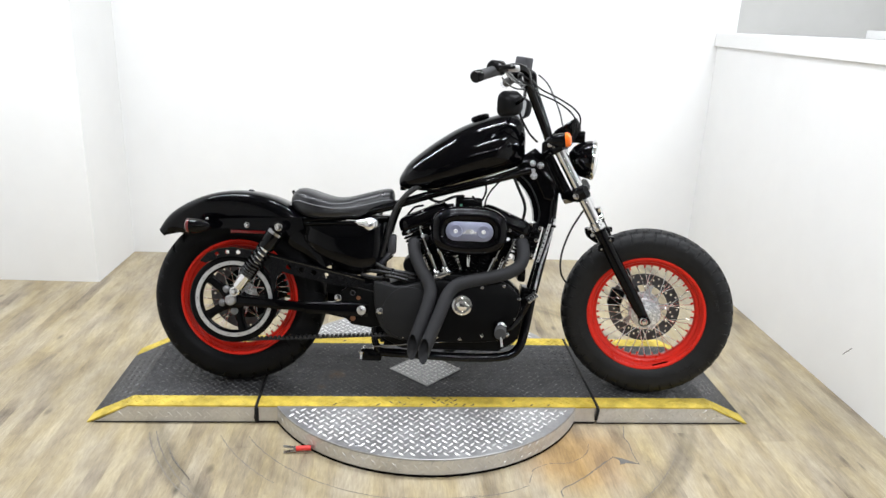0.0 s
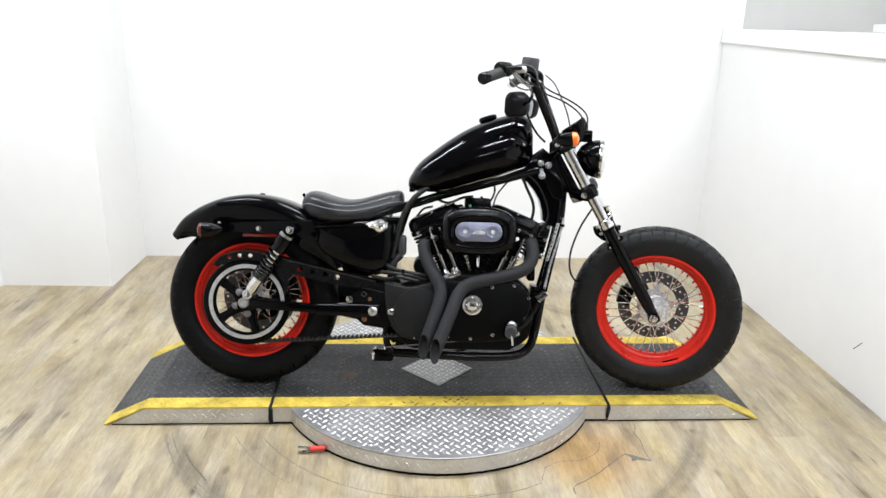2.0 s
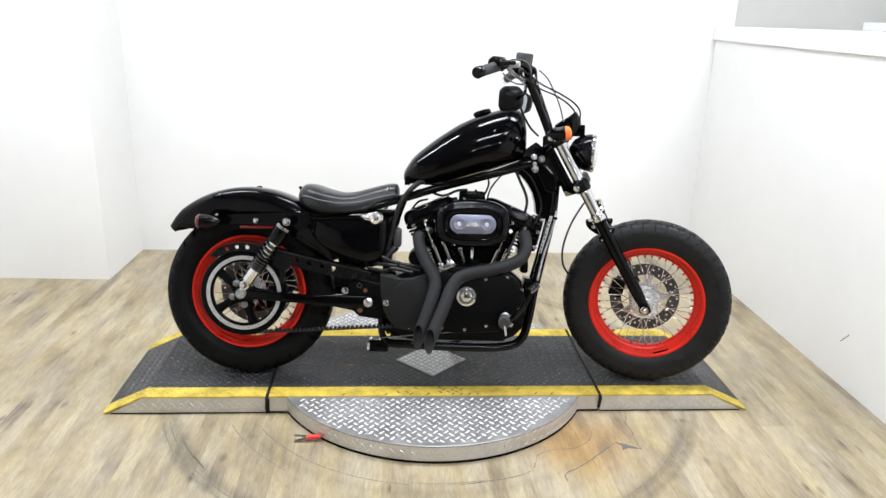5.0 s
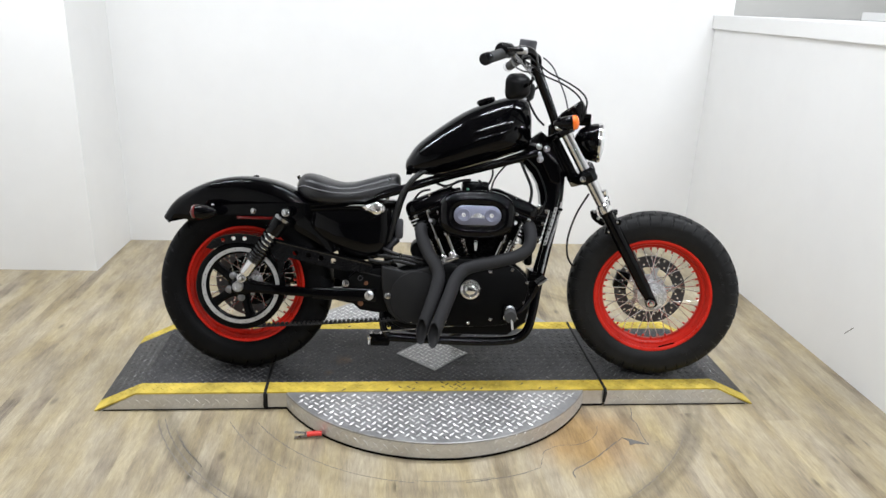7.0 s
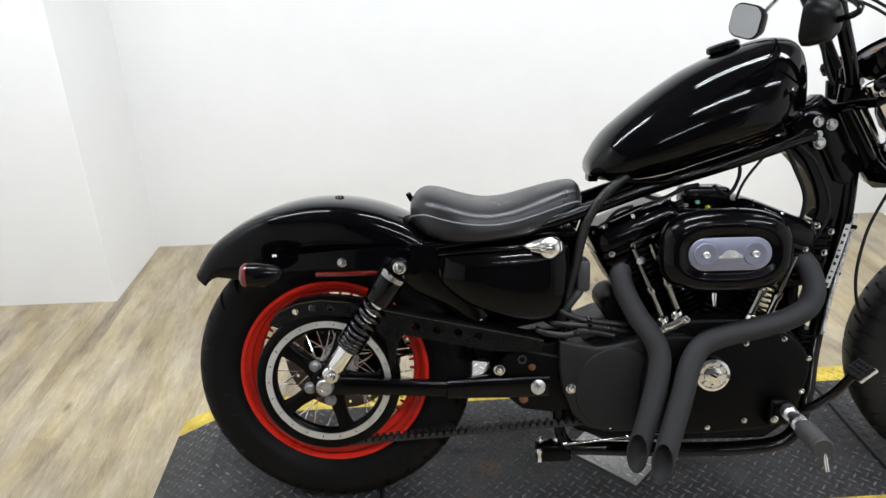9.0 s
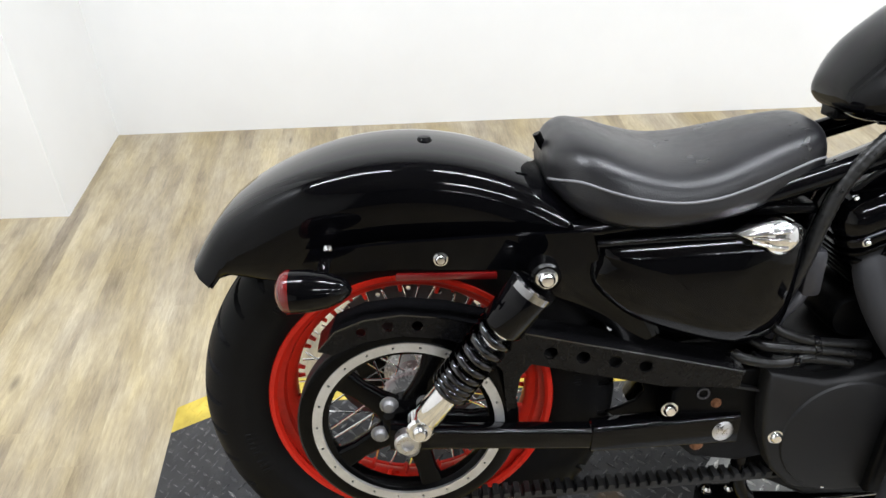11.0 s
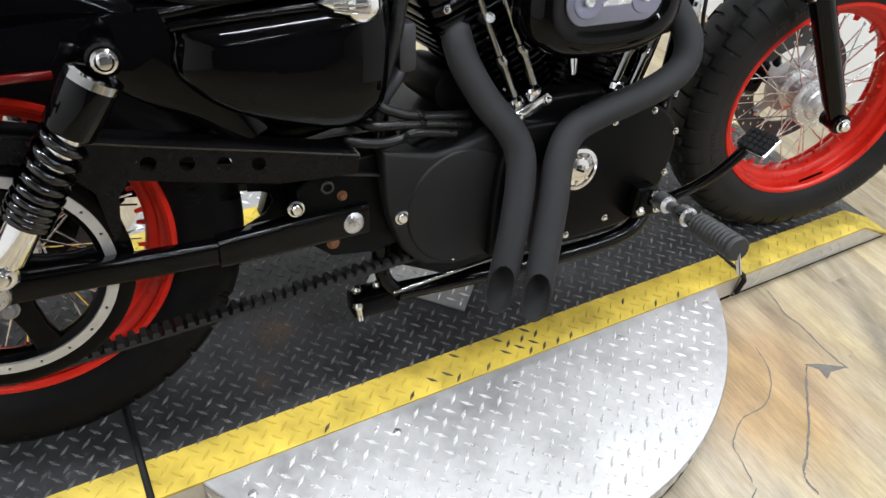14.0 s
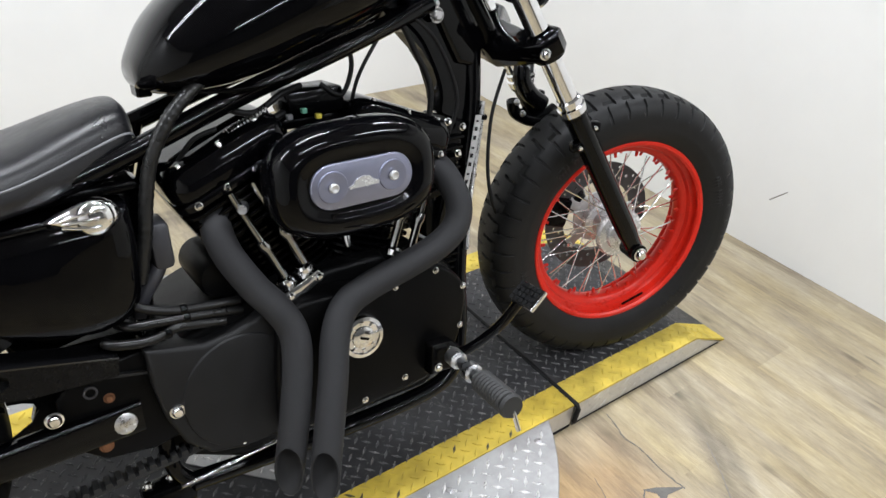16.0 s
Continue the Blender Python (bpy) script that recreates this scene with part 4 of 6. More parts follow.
# -- shock absorbers
def shock(sgn):
    top_, low_ = Vector((0.171, sgn * 0.180, 0.607)), Vector((0.013, sgn * 0.163, 0.368))
    d = (low_ - top_)
    L = d.length
    m = along(top_, d)
    s_ = part("shock_absorber", lathe([(0.010, 0.02), (0.027, 0.022), (0.030, 0.03), (0.030, 0.088), (0.028, 0.092), (0.012, 0.094), (0.012, L - 0.05), (0.010, L - 0.05)], 28, m), BLACK, bike, "black and chrome coil shock absorber", smooth=35)
    part("adjuster_ring", lathe([(0.026, 0.018), (0.031, 0.020), (0.031, 0.030), (0.026, 0.033)], 28, m), TUBECHROME, s_, "bright collar", smooth=35)
    part("lower_body", lathe([(0.012, L - 0.075), (0.020, L - 0.074), (0.021, L - 0.022), (0.017, L - 0.014), (0.010, L - 0.012)], 28, m), CHROME, s_, "chrome lower body", smooth=35)
    pts = []
    for k in range(141):
        t = k / 140
        a = 2 * math.pi * 9 * t
        pts.append(m @ Vector((0.0240 * math.cos(a), 0.094 + (L - 0.075 - 0.094) * (t + 0.15 * math.sin(math.pi * t)), 0.0240 * math.sin(a))))
    part("coil_spring", tube(pts, 0.0058, 8), DARKCHROME, s_, "glossy black coil spring", smooth=60)
    part("inner_tube", lathe([(0.0185, 0.094), (0.0185, L - 0.078)], 20, m), CHROME, s_, smooth=40)
    for q in (top_, low_):
        part("shock_eye", lathe([(0, -0.016), (0.016, -0.016), (0.019, -0.012), (0.019, 0.012), (0.016, 0.016), (0, 0.016)], 22, along(q, (0, 1, 0))), CHROME if q is low_ else BLACK2, s_, smooth=35)
        bolt(q + Vector((0, sgn * 0.014, 0)), 0.012, 0.012, (0, sgn, 0), parent=s_)


shock(-1)
shock(1)

# -- rear fender and struts
rings = []
N = 44
for k in range(N + 1):
    a = radians(22 + (139.5 - 22) * k / N)
    tail = smoothstep(120, 142, math.degrees(a))
    lift = 0.088 * smoothstep(120, 141, math.degrees(a)) ** 1.5 + 0.04 * smoothstep(48, 24, math.degrees(a))
    low = 0.288 + lift
    sec = [(-0.085, low), (-0.0875, 0.6 * low + 0.4 * 0.362), (-0.089, 0.3 * low + 0.7 * 0.362), (-0.0890, 0.364), (-0.085, 0.382), (-0.073, 0.394), (-0.046, 0.401), (0, 0.403)]
    sec = [(y * 1.2 * (1 - 0.06 * tail), r) for y, r in sec]
    sec = [(y, r - 0.014 * smoothstep(128, 142, math.degrees(a)) * (r > 0.36)) for y, r in sec]
    sec = sec + [(-y, r) for y, r in sec[-2::-1]]
    inner = [(y * 0.975, r - 0.004) for y, r in sec[::-1]]
    rings.append([(r * math.cos(a), y, 0.327 + r * math.sin(a)) for y, r in sec + inner])
fender = part("rear_fender", loft(rings), BLACK, bike, "gloss black rear fender", smooth=50)
part("fender_button", lathe([(0, 0.006), (0.008, 0.005), (0.012, 0), (0, 0)], 16, along((0.026, 0, 0.728), (0, 0, 1))), BLACK2, fender, smooth=40)
for sgn in (-1, 1):
    strut = part("fender_strut", plate([(-0.135, 0.600), (-0.125, 0.618), (-0.02, 0.628), (0.12, 0.636), (0.24, 0.640), (0.25, 0.600), (0.20, 0.575), (0.13, 0.588), (0.0, 0.592), (-0.11, 0.588)], [], sgn * 0.122, sgn * 0.131), BLACK, bike, "gloss black fender strut", smooth=30)
    bolt((0.044, sgn * 0.131, 0.606), 0.0085, 0.007, (0, sgn, 0), parent=strut)
    bolt((-0.10, sgn * 0.127, 0.622), 0.007, 0.006, (0, 0, 1), parent=strut)
    part("side_reflector", box(-0.015, 0.118, sgn * 0.129 - 0.004, sgn * 0.129 + 0.004, 0.576, 0.586, 0.002), REDLENS, strut, "long red side reflector", smooth=35)
    # turn signal on a short stalk
    m = along((-0.147, sgn * 0.204, 0.600), (1, 0, 0.03))
    sig = part("rear_turn_signal", lathe([(0.026, 0.004), (0.0268, 0.010), (0.026, 0.030), (0.022, 0.052), (0.015, 0.070), (0.007, 0.080), (0, 0.083)], 28, m), BLACK, bike, "black bullet turn signal with a red lens", smooth=40)
    part("lens", lathe([(0, -0.009), (0.014, -0.007), (0.023, -0.002), (0.0268, 0.004), (0.0268, 0.010), (0.020, 0.010)], 28, m), REDLENS, sig, "red lens", smooth=40)
    part("stalk", tube([(-0.105, sgn * 0.185, 0.602), (-0.105, sgn * 0.12, 0.604)], 0.008, 10), CHROME, sig, smooth=40)

# -- frame
def frame_tube(pts, r, n=6, label="", material=None):
    return part("frame_tube", tube(pts, r, 14, n), material or BLACK, bike, label, smooth=50)


for sgn in (-1, 1):
    frame_tube([(1.075, sgn * 0.035, 0.845), (0.90, sgn * 0.06, 0.795), (0.72, sgn * 0.07, 0.745), (0.55, sgn * 0.08, 0.690), (0.40, sgn * 0.095, 0.652), (0.22, sgn * 0.1, 0.628)], 0.0155)
    frame_tube([(1.172, sgn * 0.018, 0.760), (1.164, sgn * 0.022, 0.655), (1.132, sgn * 0.032, 0.50), (1.100, sgn * 0.052, 0.36), (1.078, sgn * 0.08, 0.25), (1.05, sgn * 0.095, 0.175), (0.98, sgn * 0.1, 0.145), (0.80, sgn * 0.1, 0.140), (0.54, sgn * 0.095, 0.148)], 0.0165)
    frame_tube([(0.59, sgn * 0.060, 0.705), (0.560, sgn * 0.065, 0.62), (0.535, sgn * 0.072, 0.50), (0.520, sgn * 0.08, 0.36), (0.515, sgn * 0.09, 0.20), (0.54, sgn * 0.095, 0.15)], 0.0130)
bm = bmesh.new()
add_prism(bm, [(1.02, 0.88), (1.09, 0.93), (1.13, 0.90), (1.195, 0.77), (1.165, 0.73), (1.13, 0.74), (1.085, 0.83), (1.03, 0.845)], -0.034, 0.034, 0.008)
neck = part("steering_neck", bm, BLACK, bike, smooth=40)
arch = [(1.008, 0.815), (1.035, 0.800), (1.062, 0.770), (1.083, 0.735), (1.095, 0.695), (1.099, 0.655), (1.103, 0.60)]
part("gusset", plate([(0.99, 0.842), (1.09, 0.85), (1.172, 0.787), (1.179, 0.738), (1.171, 0.667), (1.160, 0.62)] + arch[:-1][::-1], [], -0.024, 0.024), BLACK, neck)
part("voltage_regulator", box(1.050, 1.078, -0.02, 0.07, 0.42, 0.56, 0.008), BLACK2, bike, "black voltage regulator", smooth=35)
for p, r in (((1.083, -0.036, 0.872), 0.010), ((1.112, -0.036, 0.865), 0.011), ((1.088, -0.036, 0.826), 0.012), ((1.086, -0.036, 0.845), 0.007)):
    bolt(p, r, 0.010, parent=neck, material=STEEL)

# -- tank
stations = []
prof_top = [(0.585, 0.797), (0.592, 0.815), (0.625, 0.864), (0.694, 0.922), (0.75, 0.962), (0.80, 0.993), (0.86, 1.021), (0.915, 1.040), (0.97, 1.053), (1.014, 1.050), (1.040, 1.030), (1.052, 0.990)]
prof_low = [(0.585, 0.776), (0.592, 0.764), (0.625, 0.755), (0.694, 0.756), (0.75, 0.765), (0.80, 0.780), (0.86, 0.799), (0.915, 0.816), (0.97, 0.836), (1.014, 0.852), (1.040, 0.866), (1.052, 0.890)]
wide = [0.040, 0.064, 0.096, 0.111, 0.118, 0.124, 0.127, 0.127, 0.119, 0.092, 0.064, 0.034]
rings = []
for (x, zt), (_, zb), w in zip(prof_top, prof_low, wide):
    ring = []
    for k in range(40):
        a = 2 * math.pi * k / 40
        c, s_ = math.cos(a), math.sin(a)
        h = (zt - zb)
        zc = zb + 0.40 * h
        if s_ >= 0:
            y, z = w * math.copysign(abs(c) ** 0.80, c), zc + 0.60 * h * s_ ** 0.95
        else:
            y, z = w * math.copysign(abs(c) ** 0.62, c), zc - 0.40 * h * abs(s_) ** 0.8
        y *= 1 - 0.05 * max(0, -s_)
        ring.append(Vector((x, y, z)))
    rings.append(ring)
fine = []
for k in range(40):
    fine.append(curve([r[k] for r in rings], 4))
rings = [[fine[k][j] for k in range(40)] for j in range(len(fine[0]))]
tank = part("fuel_tank", loft(rings), BLACK, bike, "gloss black peanut fuel tank", smooth=60)
capm = along((0.884, -0.003, 1.022), (-0.30, 0, 1))
part("fuel_cap", lathe([(0.026, 0.0), (0.029, 0.006), (0.035, 0.009), (0.036, 0.014), (0.034, 0.021), (0.029, 0.024), (0, 0.025)], 12, capm), BLACK2, tank, "black scalloped fuel cap", smooth=30)
bm = tube([(0.62, -0.066, 0.762), (0.75, -0.102, 0.760), (0.90, -0.117, 0.806), (1.02, -0.100, 0.850)], 0.004, 8, 6)
part("tank_seam", bm, BLACK2, tank, smooth=60)
part("tank_tab", box(0.588, 0.610, -0.02, 0.02, 0.752, 0.770, 0.003), BLACK2, tank)

# -- seat
xs = [0.190, 0.203, 0.225, 0.26, 0.30, 0.35, 0.40, 0.45, 0.50, 0.54, 0.560, 0.568]
zt = [0.720, 0.738, 0.747, 0.742, 0.729, 0.718, 0.721, 0.734, 0.748, 0.756, 0.753, 0.738]
hw = [0.066, 0.092, 0.113, 0.130, 0.138, 0.136, 0.126, 0.111, 0.093, 0.078, 0.068, 0.050]
seam = [0.690, 0.696, 0.700, 0.692, 0.684, 0.678, 0.680, 0.690, 0.703, 0.713, 0.714, 0.706]
rings, seams = [], {-1: [], 1: []}
lower = [0.690, 0.682, 0.666, 0.655, 0.650, 0.650, 0.654, 0.660, 0.672, 0.684, 0.690, 0.694]
for x, z, w, sm, zb in zip(xs, zt, hw, seam, lower):
    half = [(w * 0.90, zb - 0.010), (w * 1.0, zb), (w * 1.02, (zb + sm) / 2), (w, sm), (w * 0.992, sm + 0.003)]
    for k in range(1, 9):
        a = radians(90 * k / 8)
        half.append((w * 0.99 * math.cos(a) ** 0.70 if k < 8 else 0.0, sm + 0.003 + (z - sm - 0.003) * math.sin(a) ** 0.85))
    ring = [(x, -y, zz) for y, zz in half] + [(x, y, zz) for y, zz in half[-2::-1]]
    rings.append(ring)
    for sgn in (-1, 1):
        seams[sgn].append((x, sgn * w * 1.004, sm + 0.001))
fine = [curve([r[k] for r in rings], 3) for k in range(len(rings[0]))]
rings = [[fine[k][j] for k in range(len(fine))] for j in range(len(fine[0]))]
seat = part("seat", loft(rings), VINYL, bike, "black vinyl solo seat with a stitched seam", smooth=60)
for sgn in (-1, 1):
    part("piping", tube(seams[sgn], 0.0019, 6, 3), STITCH, seat, smooth=60)
part("seat_base", prism([(0.215, 0.632), (0.24, 0.655), (0.55, 0.655), (0.565, 0.64)], -0.085, 0.085, 0.006), BLACK2, bike, smooth=40)
part("seat_bracket", tube([(0.205, 0, 0.70), (0.19, 0, 0.72), (0.182, 0, 0.735)], 0.006, 8), BLACK2, seat, smooth=40)
bolt((0.521, -0.062, 0.667), 0.008, 0.010)

# -- oil tank and battery cover
out = [(0.250, 0.600), (0.264, 0.617), (0.40, 0.628), (0.518, 0.632), (0.534, 0.612), (0.533, 0.54), (0.524, 0.488), (0.500, 0.463), (0.455, 0.455), (0.39, 0.470), (0.31, 0.500), (0.262, 0.538), (0.244, 0.568)]
ctr = Vector((0.40, 0, 0.55))
smooth_out = [(p.x, p.z) for p in curve([(x, 0, z) for x, z in out] + [(out[0][0], 0, out[0][1])], 3)[:-1]]
for sgn, nm, lab in ((-1, "oil_tank", "gloss black oil tank with a chrome filler cap"), (1, "battery_cover", "gloss black battery cover")):
    rings = []
    for sc, y in ((1.0, 0.04), (1.0, 0.098), (0.985, 0.108), (0.95, 0.116), (0.86, 0.123), (0.6, 0.128), (0.25, 0.130)):
        rings.append([(ctr.x + (x - ctr.x) * sc, sgn * y, ctr.z + (z - ctr.z) * sc) for x, z in smooth_out])
    oil = part(nm, loft(rings), BLACK, bike, lab, smooth=45)
    if sgn < 0:
        rings = []
        leaf = [(0.425, 0.632), (0.455, 0.643), (0.49, 0.650), (0.515, 0.640), (0.518, 0.618), (0.500, 0.606), (0.465, 0.612)]
        leaf = [(p.x, p.z) for p in curve([(x, 0, z) for x, z in leaf] + [(leaf[0][0], 0, leaf[0][1])], 4)[:-1]]
        for sc, y in ((1.0, 0.112), (1.0, 0.124), (0.93, 0.131), (0.75, 0.135), (0.3, 0.137)):
            rings.append([(0.482 + (x - 0.482) * sc, -y, 0.629 + (z - 0.629) * sc) for x, z in leaf])
        part("filler_cap", loft(rings), CHROME, oil, "chrome filler cap", smooth=45)
        part("filler_knob", lathe([(0.024, 0), (0.0235, 0.003), (0.020, 0.007), (0.012, 0.0095), (0, 0.0105)], 28, along((0.487, -0.133, 0.627), (0, -1, 0))), CHROME, oil, "domed chrome knob", smooth=50)
        for dz in (-0.010, 0.002, 0.013):
            part("knob_ridge", tube([(0.447, -0.136, 0.627 + dz * 0.4), (0.470, -0.1425, 0.627 + dz * 0.8), (0.492, -0.1430, 0.627 + dz)], 0.0022, 6, 4), CHROME, oil, smooth=60)
        part("tank_rib", tube([(0.25, -0.116, 0.617), (0.34, -0.120, 0.624), (0.43, -0.120, 0.627)], 0.006, 8, 4), BLACK, oil, smooth=60)
part("inner_fender", prism([(0.25, 0.62), (0.56, 0.64), (0.57, 0.50), (0.50, 0.44), (0.40, 0.42), (0.365, 0.40), (0.345, 0.44), (0.33, 0.50), (0.28, 0.57)], -0.055, 0.055, 0.01), BLACK2, bike, smooth=40)

# -- engine
bm = bmesh.new()
case = [(0.55, 0.20), (0.62, 0.165), (0.98, 0.165), (1.05, 0.215), (1.065, 0.30), (1.045, 0.40), (0.98, 0.455), (0.72, 0.455), (0.62, 0.43), (0.545, 0.40)]
add_prism(bm, case, -0.108, 0.125, 0.012)
engine = part("crankcase", bm, CASEBLACK, bike, "black engine crankcase", smooth=40)
gear = [(x - 0.010, z) for x, z in ((0.690, 0.215), (0.80, 0.205), (0.97, 0.215), (1.02, 0.25), (1.045, 0.30), (1.055, 0.37), (1.02, 0.418), (0.96, 0.437), (0.88, 0.424), (0.80, 0.432), (0.73, 0.428), (0.70, 0.36))]
gear = [(p.x, p.z) for p in curve([(x, 0, z) for x, z in gear] + [(gear[0][0], 0, gear[0][1])], 3)[:-1]]
part("gear_cover", prism(gear, -0.158, -0.100, 0.008), CASEBLACK, engine, "black wrinkle-finish gear cover", smooth=35)
for x, z in ((0.745, 0.225), (0.83, 0.220), (0.91, 0.235), (0.985, 0.245), (1.03, 0.30), (1.04, 0.375), (0.985, 0.42), (0.905, 0.412), (0.82, 0.415)):
    bolt((x, -0.157, z), 0.0052, 0.005, parent=engine)
timer = part("timer_cover", lathe([(0.039, 0.0), (0.039, 0.006), (0.036, 0.011), (0.030, 0.012), (0.028, 0.009), (0.020, 0.009), (0.019, 0.012), (0.012, 0.014), (0, 0.0145)], 40, along((0.833, -0.158, 0.346), (0, -1, 0))), CHROME, engine, "round chrome timer cover", smooth=35)
for k in range(8):
    a = 2 * math.pi * k / 8
    part("cover_rib", turned(box(-0.003, 0.003, -0.0118, -0.0085, 0.021, 0.028, 0.0008), along((0.833, -0.158, 0.346), (0, 1, 0)) @ pose(0, 0, 0, 0, 45 * k)), CHROME, timer)
part("cover_slot", turned(box(-0.008, 0.008, -0.0158, -0.0143, -0.002, 0.002), Matrix.Translation((0.833, -0.158, 0.346)) @ pose(0, 0, 0, 0, 25)), BLACK2, timer)
cov = [(0.508, 0.420), (0.55, 0.411), (0.59, 0.402), (0.63, 0.407), (0.68, 0.421), (0.72, 0.424), (0.74, 0.36), (0.735, 0.26), (0.70, 0.205), (0.62, 0.203), (0.572, 0.214), (0.538, 0.248), (0.518, 0.300), (0.510, 0.355)]
scov = part("sprocket_cover", prism(cov, -0.136, -0.07, 0.007), WRINKLE, bike, "matt black sprocket cover", smooth=40)
part("cover_bulge", lathe([(0.098, 0.0), (0.096, 0.004), (0.088, 0.006), (0, 0.006)], 40, along((0.640, -0.1355, 0.305), (0, -1, 0))), WRINKLE, scov, smooth=40)
bolt((0.534, -0.136, 0.310), 0.010, 0.009, parent=scov)
bolt((0.622, -0.136, 0.216), 0.005, 0.005, parent=scov)
CRK = Vector((0.838, 0, 0.29))
for sgn, nm in ((-1, "rear_cylinder"), (1, "front_cylinder")):
    m = Matrix.Translation(CRK) @ Matrix.Rotation(sgn * radians(22.5), 4, "Y")
    bm = bmesh.new()
    add_prism(bm, rounded(0.052, 0.06, 0.03), 0.14, 0.32, axis="z", m=m)
    cyl = part(nm, bm, BLACK2, bike, "black finned cylinder", smooth=30)
    for k in range(11):
        z = 0.150 + 0.0122 * k
        part("fin", prism(rounded(0.078, 0.080, 0.038), z, z + 0.0042, axis="z", m=m), BLACK2, cyl, smooth=30)
    m = m @ Matrix.Translation((0, 0, 0.018))
    bm = bmesh.new()
    add_prism(bm, rounded(0.068, 0.07, 0.02), 0.250, 0.342, axis="z", m=m)
    head = part("cylinder_head", bm, BLACK2, bike, "black finned cylinder head", smooth=30)
    for k in range(5):
        z = 0.273 + 0.0135 * k
        part("head_fin", prism(rounded(0.095 + 0.0018 * k, 0.088, 0.028), z, z + 0.0065, 0.0015, axis="z", m=m), BLACK2, head, smooth=30)
    rocker = part("rocker_box", prism(rounded(0.104, 0.092, 0.032), 0.340, 0.356, 0.004, axis="z", m=m), BLACK, bike, "gloss black two-piece rocker box", smooth=40)
    part("rocker_gasket", prism(rounded(0.098, 0.086, 0.030), 0.355, 0.360, axis="z", m=m), BLACK2, rocker, smooth=40)
    rings = []
    for w_, h_, z in ((0.102, 0.090, 0.3595), (0.103, 0.091, 0.363), (0.102, 0.090, 0.381), (0.098, 0.086, 0.394), (0.088, 0.076, 0.404), (0.066, 0.056, 0.409), (0.02, 0.02, 0.410)):
        rings.append([m @ Vector((x, y, z)) for x, y in rounded(w_, h_, w_ * 0.32)])
    part("rocker_lid", loft(rings), BLACK, rocker, "gloss black domed lid", smooth=50)
    for bx, by in ((-0.066, -0.066), (0.066, -0.066), (0, -0.072), (-0.066, 0.066), (0.066, 0.066)):
        bolt(m @ Vector((bx, by, 0.400)), 0.0065, 0.009, m.to_3x3() @ Vector((0, 0, 1)), parent=rocker)
    for bx in (-0.075, -0.025, 0.025, 0.075):
        bolt(m @ Vector((bx, -0.0915, 0.349)), 0.0055, 0.006, parent=rocker)
    part("spark_plug", lathe([(0.004, 0), (0.010, 0.004), (0.010, 0.02), (0.007, 0.03), (0.007, 0.05), (0, 0.05)], 12, along(m @ Vector((sgn * 0.02, -0.075, 0.305)), (sgn * 0.3, -1, 0.2))), STEEL, cyl, smooth=35)
mount = part("engine_mount", prism([(1.030, 0.500), (1.098, 0.510), (1.112, 0.560), (1.132, 0.640), (1.100, 0.650), (1.050, 0.620)], -0.045, 0.045, 0.006), BLACK2, bike, "black front engine mount with cooling ribs", smooth=35)
for k in range(6):
    z = 0.520 + 0.018 * k
    part("mount_rib", box(1.030 + 0.004 * k, 1.104 + 0.0038 * k, -0.058, 0.058, z, z + 0.0065, 0.002), BLACK2, mount, smooth=35)
for x, z in ((1.092, 0.528), (1.106, 0.585), (1.118, 0.632)):
    bolt((x, -0.058, z), 0.006, 0.007, parent=mount)
reg = part("voltage_regulator", prism([(1.052, 0.300), (1.092, 0.300), (1.106, 0.400), (1.066, 0.405)], -0.050, 0.050, 0.004), BLACK2, bike, "black finned voltage regulator", smooth=35)
for k in range(7):
    z = 0.308 + 0.0135 * k
    part("regulator_fin", box(1.056 + 0.0018 * k, 1.098 + 0.0016 * k, -0.060, -0.046, z, z + 0.005, 0.0015), BLACK2, reg, smooth=35)
part("breather_line", tube([(1.176, -0.042, 0.668), (1.166, -0.046, 0.620), (1.145, -0.052, 0.545), (1.128, -0.060, 0.490), (1.108, -0.072, 0.40)], 0.0050, 10, 5), STEEL, bike, "bare metal line along the frame tube", smooth=50)
label = part("data_label", loft([[(x - 0.012, -0.058, z), (x - 0.001, -0.062, z), (x - 0.001, -0.0632, z), (x - 0.012, -0.0592, z)] for x, z in ((1.160, 0.648), (1.142, 0.575), (1.122, 0.505))]), SATIN, bike, "silver label strip with plain dark bars")
for k in range(9):
    t = (k + 0.5) / 9
    x, z = 1.160 - 0.038 * t, 0.648 - 0.143 * t
    part("label_bar", turned(box(-0.0035, 0.0035, -0.0006, 0.0, -0.0045, 0.003 if k % 3 else -0.001), Matrix.Translation((x - 0.0065, -0.0612, z)) @ pose(0, 0, 0, 0, 14)), GRIP, label)
for x, z in ((1.170, 0.640), (1.142, 0.535)):
    part("line_clamp", lathe([(0.0085, -0.005), (0.010, -0.003), (0.010, 0.003), (0.0085, 0.005)], 14, along((x, -0.047, z), (0.26, 0, 1)), closed=True), BLACK2, bike, smooth=40)
for top_, low_ in (((0.672, 0.615), (0.738, 0.452)), ((0.708, 0.625), (0.772, 0.468)), ((0.985, 0.600), (0.922, 0.452)), ((1.020, 0.590), (0.957, 0.438))):
    t_, l_ = Vector((top_[0], -0.108, top_[1])), Vector((low_[0], -0.116, low_[1]))
    d = (l_ - t_)
    L = d.length
    pr = part("pushrod_tube", lathe([(0.0062, 0), (0.0062, L * 0.50), (0.0095, L * 0.51), (0.0102, L * 0.55), (0.0102, L * 0.59), (0.0078, L * 0.62), (0.0078, L * 0.92), (0.0110, L * 0.93), (0.0110, L)], 16, along(t_, d)), TUBECHROME, bike, "chrome pushrod tube", smooth=35)
